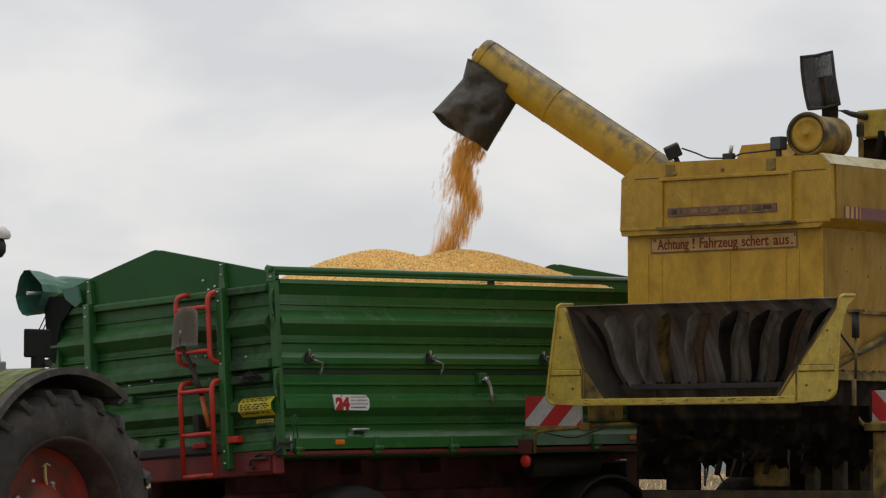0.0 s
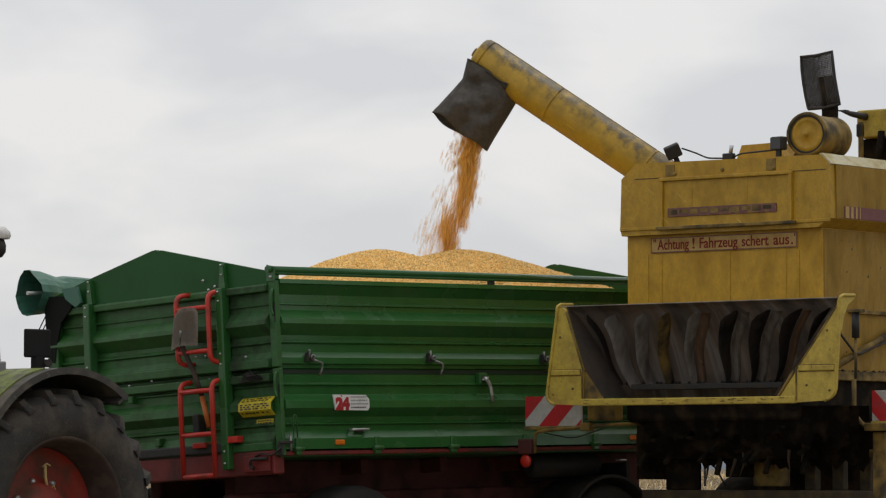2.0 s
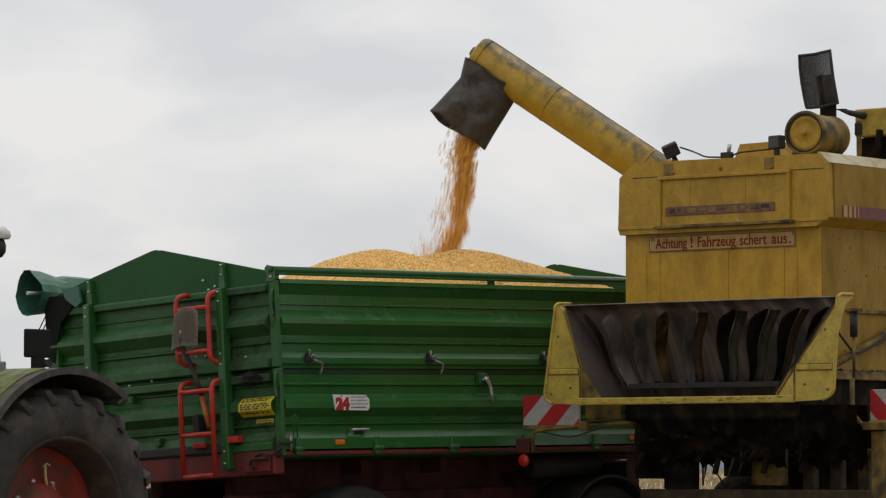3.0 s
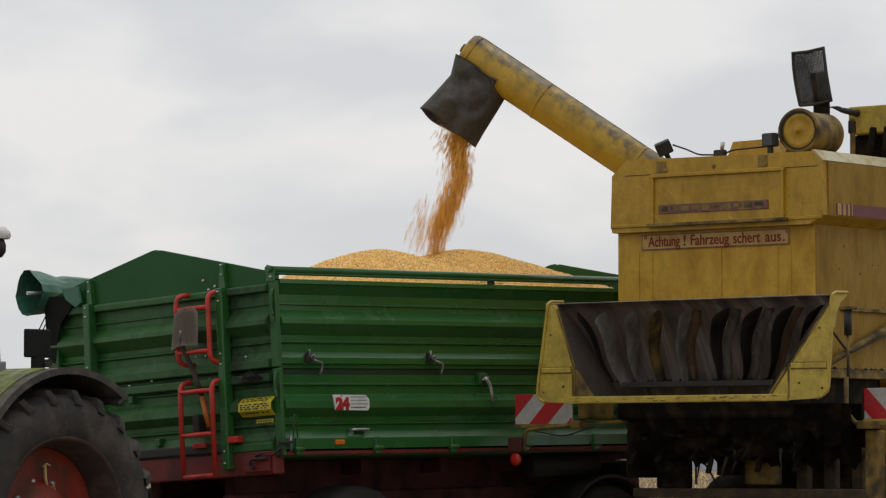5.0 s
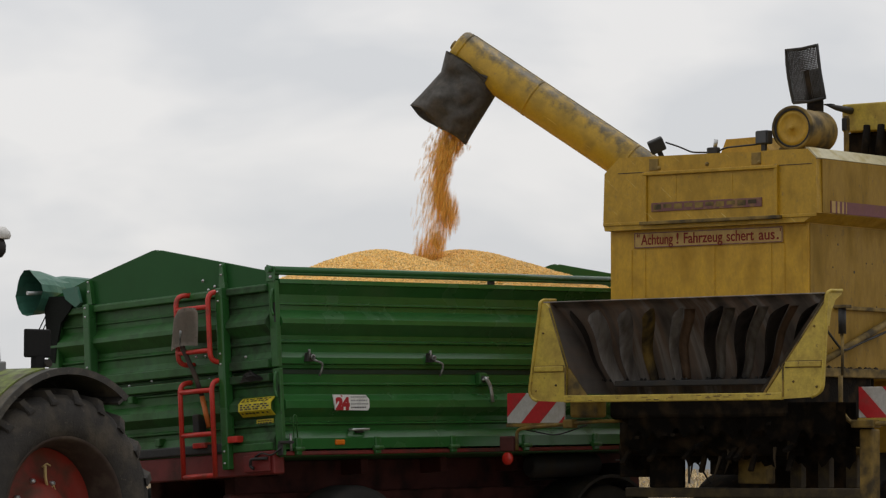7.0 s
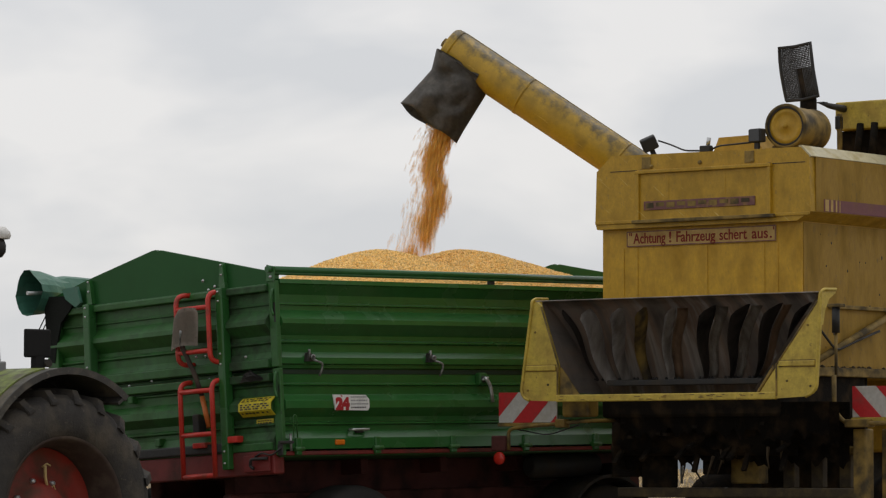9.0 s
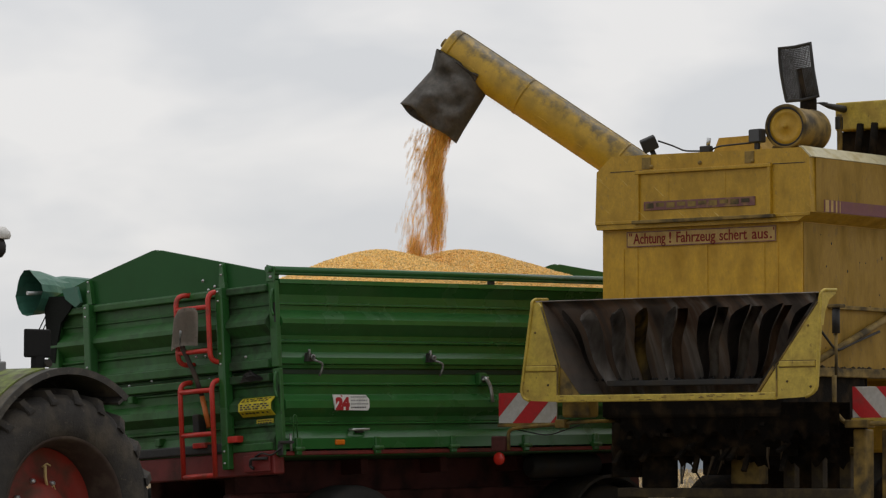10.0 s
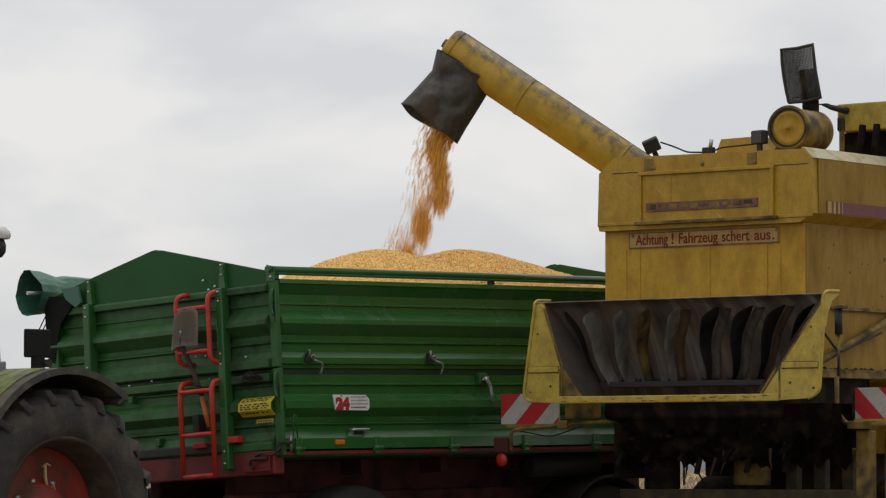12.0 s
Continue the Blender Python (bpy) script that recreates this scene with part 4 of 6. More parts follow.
def combine():
    c = thing("combine_harvester", COMBINE, "old yellow combine harvester unloading maize, seen from behind", "combine")
    # lower and upper hood
    bm = B(0.0, 3.4, -1.84, 0.0, 1.90, 3.04, bev=0.012)
    hood = part("rear_hood", bm, YELLOW, c)
    for y in (-0.20, -0.33, -0.98, -1.50, -1.62):
        part("hood_rib", B(-0.005, 0.0, y - 0.012, y + 0.012, 2.0, 2.87, bev=0.002), YELLOW, hood)
    part("hood_edge", B(-0.014, 0.003, -1.845, -1.80, 1.92, 3.0, bev=0.004), YELLOW, hood)
    out = [(-0.0, 3.02), (0.016, 3.075), (0.002, 3.47), (-0.14, 3.588), (-1.88, 3.572), (-1.955, 3.50), (-1.965, 3.085), (-1.845, 3.02)]
    up = part("tank_shroud", prism(bmesh.new(), out, SWEEP_YZ, -0.07, 3.4), YELLOW_DULL, c)
    # overlay panels carry the darker tone of the side turned from the light
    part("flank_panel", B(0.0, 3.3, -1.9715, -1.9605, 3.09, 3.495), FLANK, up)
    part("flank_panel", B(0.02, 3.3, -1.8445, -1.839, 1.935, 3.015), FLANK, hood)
    # paler strip along the upper right chamfer
    part("shroud_edge", prism(bmesh.new(), [(-1.86, 3.581), (-1.885, 3.584), (-1.972, 3.500), (-1.957, 3.492)], SWEEP_YZ, -0.066, 3.4), PALE, up, "pale edge strip")
    part("shroud_lip", B(-0.080, -0.068, -1.96, 0.012, 3.058, 3.083, bev=0.004), YELLOW_DULL, up)
    # framed panel on the shroud
    part("panel_trim", B(-0.098, -0.069, -0.415, -0.385, 3.07, 3.45, bev=0.005), YELLOW_DULL, up)
    part("panel_trim", B(-0.098, -0.069, -1.625, -1.595, 3.07, 3.45, bev=0.005), YELLOW_DULL, up)
    part("panel_trim", B(-0.102, -0.069, -1.63, -0.38, 3.435, 3.462, bev=0.005), YELLOW_DULL, up)
    part("panel_trim", B(-0.118, -0.069, -1.66, -0.36, 3.052, 3.078, bev=0.005), YELLOW_WORN, up)
    part("panel_sheet", B(-0.078, -0.069, -1.594, -0.416, 3.079, 3.434), YELLOW_DULL, up)
    for y in (-0.68, -1.20):
        part("panel_rib", B(-0.081, -0.0775, y - 0.007, y + 0.007, 3.25, 3.43), YELLOW_DULL, up)
    part("seam", B(-0.0735, -0.069, -0.38, -0.13, 3.463, 3.468), BLACK, up)
    part("seam", B(-0.0735, -0.069, -1.92, -1.63, 3.455, 3.460), BLACK, up)
    lp = part("name_plate", B(-0.086, -0.0785, -1.48, -0.455, 3.152, 3.222, bev=0.003), LOGO, up, "faded plum name plate")
    for i in range(10):
        y = -0.475 - i * 0.098
        part("print_bar", B(-0.0885, -0.0865, y - 0.074, y, 3.168 + 0.01 * (i % 2), 3.208), YELLOW_WORN, lp)
    for y, z in ((-0.52, 3.49), (-0.97, 3.50), (-1.45, 3.49), (-0.42, 3.455), (-1.60, 3.455)):
        part("bolt", lathe(bmesh.new(), [(0.0, 0.014), (0.014, 0.012), (0.018, 0.0)], Matrix.Translation((-0.07, y, z)) @ Matrix.Rotation(radians(-90), 4, "Y"), 8), YELLOW_WORN, up)
    # warning sign with its words
    sg = part("warning_sign", B(-0.012, -0.0, -1.620, -0.240, 2.880, 2.999, bev=0.003), SIGN_FIELD, c, "faded sign with red German lettering")
    face = Matrix(((0, 0, -1, 0), (-1, 0, 0, 0), (0, 1, 0, 0), (0, 0, 0, 1)))
    for text, y, wide in (("Achtung", -0.457, 0.302), ("!", -0.652, 0.020), ("Fahrzeug", -0.890, 0.360), ("schert", -1.233, 0.250), ("aus", -1.475, 0.146), (".", -1.574, 0.018)):
        lettering("word", text, 0.116, Matrix.Translation((-0.0135, y, 2.944)) @ face, SIGN_RED, sg, wide, 0.0015)
    for y in (-0.272, -0.288, -1.598):
        part("print_mark", B(-0.0145, -0.0122, y - 0.004, y + 0.004, 2.965, 2.988), SIGN_RED, sg)
    for z in (2.884, 2.995):
        part("sign_border", B(-0.0145, -0.0122, -1.616, -0.244, z - 0.0035, z + 0.0035), LOGO, sg)
    for y in (-0.246, -1.614):
        part("sign_border", B(-0.0145, -0.0122, y - 0.0035, y + 0.0035, 2.888, 2.991), LOGO, sg)
    # maroon stripes along the flank
    st = part("flank_stripe", B(0.105, 3.3, -1.9755, -1.970, 3.092, 3.184), STRIPE, c, "faded maroon stripe")
    for x0, x1 in ((0.118, 0.168), (0.195, 0.228), (0.262, 0.284), (0.318, 0.328)):
        part("stripe_bar", B(x0, x1, -1.9775, -1.9758, 3.094, 3.182), SIGN_FIELD, st)
    part("flank_rail", B(0.35, 3.3, -1.875, -1.842, 2.375, 2.405, bev=0.005), YELLOW_WORN, c)
    rng = random.Random(31)
    for k in range(22):
        x, z, r = rng.uniform(0.10, 1.7), rng.uniform(1.97, 2.95), rng.uniform(0.003, 0.008)
        part("paint_chip", lathe(bmesh.new(), [(0.0, 0.002), (r, 0.0015), (r * 1.2, 0.0)], Matrix.Translation((x, -1.8445, z)) @ Matrix.Rotation(radians(90), 4, "X") @ Matrix.Diagonal((1, rng.uniform(1, 2), 1, 1)), 7), BLACK, hood)
    for k in range(30):
        x, r = rng.uniform(0.0, 1.8), rng.uniform(0.008, 0.022)
        part("mud_clod", lathe(bmesh.new(), [(0.0, r), (r * 0.8, r * 0.5), (r, 0.0)], Matrix.Translation((x, -1.862 + rng.uniform(-0.012, 0.01), 1.928)), 6), MUD, c)
    part("flank_foot", B(0.0, 3.3, -1.88, -1.80, 1.86, 1.93, bev=0.008), YELLOW_WORN, c)
    part("flank_strut", tube(bmesh.new(), [(0.0, -1.89, 1.93), (1.4, -1.89, 2.42)], 0.028, 8), YELLOW_WORN, c)
    part("hose", tube(bmesh.new(), arc_path([(0.10, -1.90, 2.25), (0.35, -1.92, 2.05), (0.6, -1.91, 2.12), (1.0, -1.90, 2.22)], 0.08), 0.010, 6), BLACK, c)
    dp = part("damper", tube(bmesh.new(), [(-0.10, -2.20, 2.36), (-0.10, -2.20, 2.17)], 0.03, 12), BLACK, c)
    part("damper_rod", tube(bmesh.new(), [(-0.10, -2.20, 2.17), (-0.10, -2.20, 1.86)], 0.012, 8), YELLOW_WORN, dp)
    part("damper_head", B(-0.14, -0.06, -2.26, -2.14, 2.36, 2.385, bev=0.006), YELLOW_WORN, dp)
    # work lamps on the hood
    for y, turn, sc in ((-0.47, 35, 1.0), (-1.42, -8, 1.0)):
        m = Matrix.Translation((0.04, y, 3.585)) @ Matrix.Rotation(radians(turn), 4, "Z") @ Matrix.Rotation(radians(-24 if turn > 0 else 0), 4, "X")
        lamp = part("work_lamp", B(-0.035, 0.035, -0.062, 0.062, 0.05, 0.155, m @ pose(0, 0, 0, 0, -18 if turn > 0 else 0, 0), bev=0.012), BLACK, c, "black work lamp")
        # thin added tile stands for the dark mark below the lamp
        part("lamp_mark", B(-0.076, -0.069, y - 0.045, y + 0.04, 3.475, 3.565, bev=0.002), YELLOW_WORN, lamp)
        part("lamp_foot", B(-0.012, 0.012, -0.02, 0.02, -0.02, 0.06, m), BLACK, lamp)
        part("lamp_glass", B(-0.04, -0.0355, -0.052, 0.052, 0.06, 0.145, m @ pose(0, 0, 0, 0, -18 if turn > 0 else 0, 0)), GLASS_DARK, lamp)
    part("cable", tube(bmesh.new(), arc_path([(0.05, -0.50, 3.70), (0.06, -0.62, 3.66), (0.06, -0.74, 3.61), (0.08, -0.95, 3.60), (0.06, -1.05, 3.63), (0.05, -1.36, 3.64)], 0.04), 0.007, 6), BLACK, c)
    part("valve", B(0.05, 0.10, -0.98, -0.88, 3.585, 3.64, bev=0.01), BLACK, c)
    part("valve_knob", tube(bmesh.new(), [(0.07, -0.95, 3.64), (0.07, -0.96, 3.70)], 0.016, 8), STEEL, c)
    part("tank_hump", prism(bmesh.new(), [(-0.68, 3.56), (-0.76, 3.74), (-1.10, 3.745), (-1.20, 3.56)], SWEEP_YZ, 0.5, 0.8), YELLOW_DULL, c)
    # air cleaner drum, exhaust with perforated shield, engine box
    dm = Matrix.Translation((0.12, -1.625, 3.755)) @ Matrix.Rotation(radians(8), 4, "Z") @ Matrix.Rotation(radians(90), 4, "Y")
    dr = part("air_drum", lathe(bmesh.new(), [(0.150, 0.012), (0.160, 0.0), (0.166, 0.012), (0.166, 0.03), (0.158, 0.035), (0.158, 0.44), (0.166, 0.445), (0.166, 0.47), (0.0, 0.475)], dm, 40), YELLOW_WORN, c, "grimy yellow air cleaner drum")
    part("drum_face", lathe(bmesh.new(), [(0.0, -0.004), (0.03, -0.004), (0.04, 0.004), (0.10, 0.006), (0.11, -0.002), (0.125, 0.006), (0.150, 0.014)], dm, 40), YELLOW_DULL, dr)
    part("drum_rim", lathe(bmesh.new(), [(0.150, -0.006), (0.168, -0.010), (0.172, 0.004), (0.170, 0.022), (0.160, 0.026)], dm, 40), YELLOW_WORN, dr)
    part("drum_groove", lathe(bmesh.new(), [(0.134, 0.002), (0.136, -0.001), (0.149, -0.001), (0.151, 0.006)], dm, 40), BLACK, dr)
    part("drum_nut", lathe(bmesh.new(), [(0.0, -0.03), (0.018, -0.028), (0.020, -0.004)], dm, 8), YELLOW_DULL, dr)
    part("drum_cradle", B(0.18, 0.42, -1.70, -1.46, 3.56, 3.62, bev=0.01), YELLOW_WORN, dr)
    ex = part("exhaust_pipe", tube(bmesh.new(), [(0.84, -1.37, 3.6), (0.84, -1.37, 4.02), (0.84, -1.33, 4.27)], 0.066, 16), DEEP, c, "black exhaust pipe")

    def guard(u, v, x):
        """u: 0 to 1 from the far to the near edge, v: 0 to 1 upwards."""
        return Vector((x, -1.207 - 0.293 * u + 0.068 * v + 0.012 * math.sin(3.1 * v), 4.022 + 0.022 * u + 0.418 * v - 0.010 * math.sin(3.1 * u)))
    corners = [(0, 0), (0, 0.25), (0, 0.5), (0, 0.75), (0, 1), (0.5, 1), (1, 1), (1, 0.75), (1, 0.5), (1, 0.25), (1, 0), (0.5, 0), (0, 0)]
    sh = part("heat_shield", tube(bmesh.new(), [guard(u, v, 0.78) for u, v in corners], 0.013, 8, cap=False), BLACK, ex, "black wire-mesh heat shield in a frame")
    for x in (0.78, 0.835):
        bm = bmesh.new()
        back = 0.11 if x > 0.8 else 0.0
        for i in range(1, 22):
            tube(bm, [guard(i / 22 - back, q / 4, x) for q in range(5)], 0.0037, 4)
        for j in range(1, 30):
            tube(bm, [guard(q / 3 - back, j / 30, x + 0.003) for q in range(4)], 0.0037, 4)
        part("wire_mesh", bm, MESH_GREY, sh)
    part("stay", tube(bmesh.new(), [(0.90, -1.44, 4.0), (1.0, -1.46, 3.985), (1.2, -1.47, 3.975)], [0.008, 0.022, 0.030], 8), BLACK, ex)
    part("rain_flap", B(0.92, 0.98, -1.46, -1.38, 4.005, 4.012, pose(0, 0, 0)), BLACK, ex)
    part("engine_cover", B(1.2, 2.6, -2.3, -1.385, 3.81, 4.03, bev=0.012), CHUTE_YELLOW, c)
    part("engine_block", B(1.3, 2.5, -2.2, -1.36, 3.56, 3.81, bev=0.02), DEEP, c)
    part("cover_post", B(1.0, 1.04, -1.555, -1.525, 3.56, 3.92, bev=0.006), YELLOW_WORN, c)
    part("cover_clip", B(0.99, 1.05, -1.555, -1.515, 3.80, 3.90, bev=0.006), BLACK, c)
    for y in (-1.62, -1.75):
        part("engine_pipe", tube(bmesh.new(), [(1.15, y, 3.57), (1.2, y, 3.85)], 0.03, 10), DEEP, c)
    chute(c)
    underside(c)
    for s in (1, -1):
        warning_board(c, s)
    return c


def chute(c):
    """Straw spreader: sloping black sheet with vanes, set back in a yellow frame."""
    fl = part("spreader_frame", B(-0.89, -0.85, -2.175, -0.20, 1.668, 1.722, bev=0.008), CHUTE_YELLOW, c, "yellow straw spreader frame")
    left = [(-0.010, 2.432), (0.028, 2.40), (0.129, 1.765), (0.120, 1.725), (0.098, 1.700), (0.055, 1.682), (-0.205, 1.672), (-0.214, 1.945), (-0.055, 2.40)]
    right = [(-2.545, 2.432), (-2.566, 2.40), (-2.520, 1.765), (-2.506, 1.730), (-2.478, 1.706), (-2.43, 1.686), (-2.155, 1.674), (-2.165, 1.72), (-2.03, 1.72), (-2.535, 2.375)]
    xz = Matrix(((1, 0, 0, 0), (0, 0, 1, 0), (0, 1, 0, 0), (0, 0, 0, 1)))
    for o, s in ((left, 1), (right, -1)):
        ck = part("spreader_cheek", prism(bmesh.new(), o, SWEEP_YZ, -0.875, -0.845), CHUTE_YELLOW, fl)
        edge = (0.02, 0.035) if s > 0 else (-2.562, -2.545)
        side = [(-0.872, 2.20), (-0.872, 2.39), (-0.866, 2.42), (-0.85, 2.442), (-0.80, 2.455), (-0.68, 2.462), (-0.675, 2.435), (-0.76, 2.39), (-0.82, 2.30), (-0.845, 2.20)]
        part("cheek_flange", prism(bmesh.new(), side, xz, *edge), CHUTE_YELLOW, ck)
        part("cheek_bead", tube(bmesh.new(), arc_path([(-0.68, o[1][0], 2.460), (-0.84, o[1][0], 2.455), (-0.88, o[1][0], 2.435), (-0.88, o[1][0], o[1][1]), (-0.88, o[2][0], o[2][1]), (-0.88, o[3][0], o[3][1]), (-0.88, o[4][0], o[4][1]), (-0.88, o[5][0], o[5][1])], 0.014, 3), 0.012, 8), CHUTE_YELLOW, ck)
        # worn dark line along the inner slope
        part("worn_edge", tube(bmesh.new(), [(-0.874, -0.055, 2.39), (-0.874, -0.214, 1.95), (-0.874, -0.206, 1.70)] if s > 0 else [(-0.874, -2.533, 2.37), (-0.874, -2.03, 1.725)], 0.007, 6), YELLOW_WORN, ck)
        y0, y1 = (-0.195, 0.085) if s > 0 else (-2.515, -2.205)
        part("cheek_rib", B(-0.890, -0.873, y0, y1, 1.905, 1.946, bev=0.007), CHUTE_YELLOW, ck)
        part("rib_gap", B(-0.878, -0.8735, y0 - 0.004, y1 + 0.004, 1.899, 1.952), YELLOW_WORN, ck)
        part("cheek_fold", B(-0.881, -0.872, (-0.216 if s > 0 else -2.186), (-0.204 if s > 0 else -2.174), 1.69, 1.93), YELLOW_WORN, ck)
        for k in range(3):
            part("bolt", lathe(bmesh.new(), [(0.0, 0.008), (0.008, 0.007), (0.010, 0.0)], Matrix.Translation((-0.875, (0.0, -0.12, 0.07)[k] if s > 0 else (-2.45, -2.27, -2.47)[k], (2.2, 1.80, 1.76)[k])) @ Matrix.Rotation(radians(-90), 4, "Y"), 8), YELLOW_WORN, ck)
    part("cheek_gusset", prism(bmesh.new(), [(-0.215, 1.945), (-0.215, 1.72), (-0.40, 1.72)], SWEEP_YZ, -0.855, -0.842), YELLOW_WORN, fl)
    part("cheek_gusset", prism(bmesh.new(), [(-2.135, 1.92), (-2.135, 1.72), (-1.99, 1.72)], SWEEP_YZ, -0.855, -0.842), YELLOW_WORN, fl)
    # chipped paint along the lower bar
    rng = random.Random(14)
    for k in range(26):
        y, w, z = rng.uniform(-2.1, -0.22), rng.uniform(0.006, 0.03), rng.uniform(1.676, 1.712)
        part("paint_chip", B(-0.8925, -0.8895, y - w, y + w, z - rng.uniform(0.002, 0.005), z + 0.003), YELLOW_WORN, fl)

    def sheet_at(s, u, out=0.0):
        """s: 0 at the top edge to 1 at the foot; u: 0 to 1 across."""
        x, z = -0.86 + 0.42 * s ** 0.58, 2.435 - 0.62 * s
        ya, yb = -0.045 - 0.225 * s, -2.535 + 0.50 * s
        return Vector((x - out * 0.85, ya + (yb - ya) * u, z - out * 0.35))
    bm = bmesh.new()
    rows = [[bm.verts.new(sheet_at(1.13 * j / 10, i / 24)) for i in range(25)] for j in range(11)]
    for j in range(10):
        for i in range(24):
            bm.faces.new((rows[j][i], rows[j][i + 1], rows[j + 1][i + 1], rows[j + 1][i])).smooth = True
    for i, y in ((0, 0), (24, 0)):
        edge = [bm.verts.new((-0.855, rows[j][i].co.y, rows[j][i].co.z)) for j in range(11)]
        for j in range(10):
            bm.faces.new((rows[j][i], rows[j + 1][i], edge[j + 1], edge[j]))
    bmesh.ops.solidify(bm, geom=bm.faces[:], thickness=0.010)
    part("spreader_sheet", bm, SHEET, fl, "sooty black sheet")
    part("sheet_lip", tube(bmesh.new(), [(-0.868, 0.0, 2.436), (-0.868, -2.54, 2.436)], 0.005, 6), SHEET, fl)
    part("sheet_foot", B(-0.56, -0.44, -1.99, -0.44, 1.79, 1.835, bev=0.008), BLACK, fl)
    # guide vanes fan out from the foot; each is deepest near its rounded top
    # pale steel for sky-facing left vanes, dark for right: their shading is in the tone
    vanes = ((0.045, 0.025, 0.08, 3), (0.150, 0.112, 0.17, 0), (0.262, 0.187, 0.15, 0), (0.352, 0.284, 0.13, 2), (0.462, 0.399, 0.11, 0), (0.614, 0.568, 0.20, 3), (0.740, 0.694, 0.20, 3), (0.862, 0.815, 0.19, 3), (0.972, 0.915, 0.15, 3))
    for k, (ut, ub, most, kind) in enumerate(vanes):
        bm = bmesh.new()
        grid = []
        for j in range(19):
            f = j / 18
            s = 0.10 + 0.85 * f
            base = ut + (ub - ut) * f + 0.012 * math.sin(6.0 * f + 0.4 * k)
            deep = most * min(1.0, (f / 0.10 + 0.05) ** 0.5) * (1.0 - (0.72 if kind == 3 else 0.40) * max(0, f - 0.15) / 0.85)
            cols = []
            for q in (0, 0.25, 0.5, 0.75, 1.0):
                bend = (0.34 if kind != 3 else 0.16) * deep * q * q
                cols.append(bm.verts.new(sheet_at(s, base, 0.004 + deep * q) + Vector((0, bend, 0.25 * deep * q * (1 - f)))))
            grid.append(cols)
        for j in range(18):
            for q in range(4):
                bm.faces.new((grid[j][q], grid[j][q + 1], grid[j + 1][q + 1], grid[j + 1][q])).smooth = True
        bmesh.ops.solidify(bm, geom=bm.faces[:], thickness=0.007)
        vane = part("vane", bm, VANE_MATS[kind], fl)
        if k > 3:
            # bolted foot of the vane, lying on the sheet
            bm = bmesh.new()
            strip = [[bm.verts.new(sheet_at(0.12 + 0.83 * j / 14, ut + (ub - ut) * j / 14 + 0.012 * math.sin(6.0 * j / 14 + 0.4 * k) + 0.004 + q * (0.040 if k != 7 else 0.03), 0.008)) for q in (0, 0.5, 1)] for j in range(15)]
            for j in range(14):
                for q in (0, 1):
                    bm.faces.new((strip[j][q], strip[j][q + 1], strip[j + 1][q + 1], strip[j + 1][q])).smooth = True
            bmesh.ops.solidify(bm, geom=bm.faces[:], thickness=0.004)
            part("vane_foot", bm, VANE_MATS[1 if k in (4, 7) else 0], vane)
        for q in (-0.030, -0.012, 0.016, 0.034):
            p = sheet_at(0.95, ub + q, 0.006)
            part("bolt", lathe(bmesh.new(), [(0.0, 0.012), (0.010, 0.010), (0.013, 0.0)], Matrix.Translation(p) @ Matrix.Rotation(radians(-90), 4, "Y"), 8), BLACK, fl)


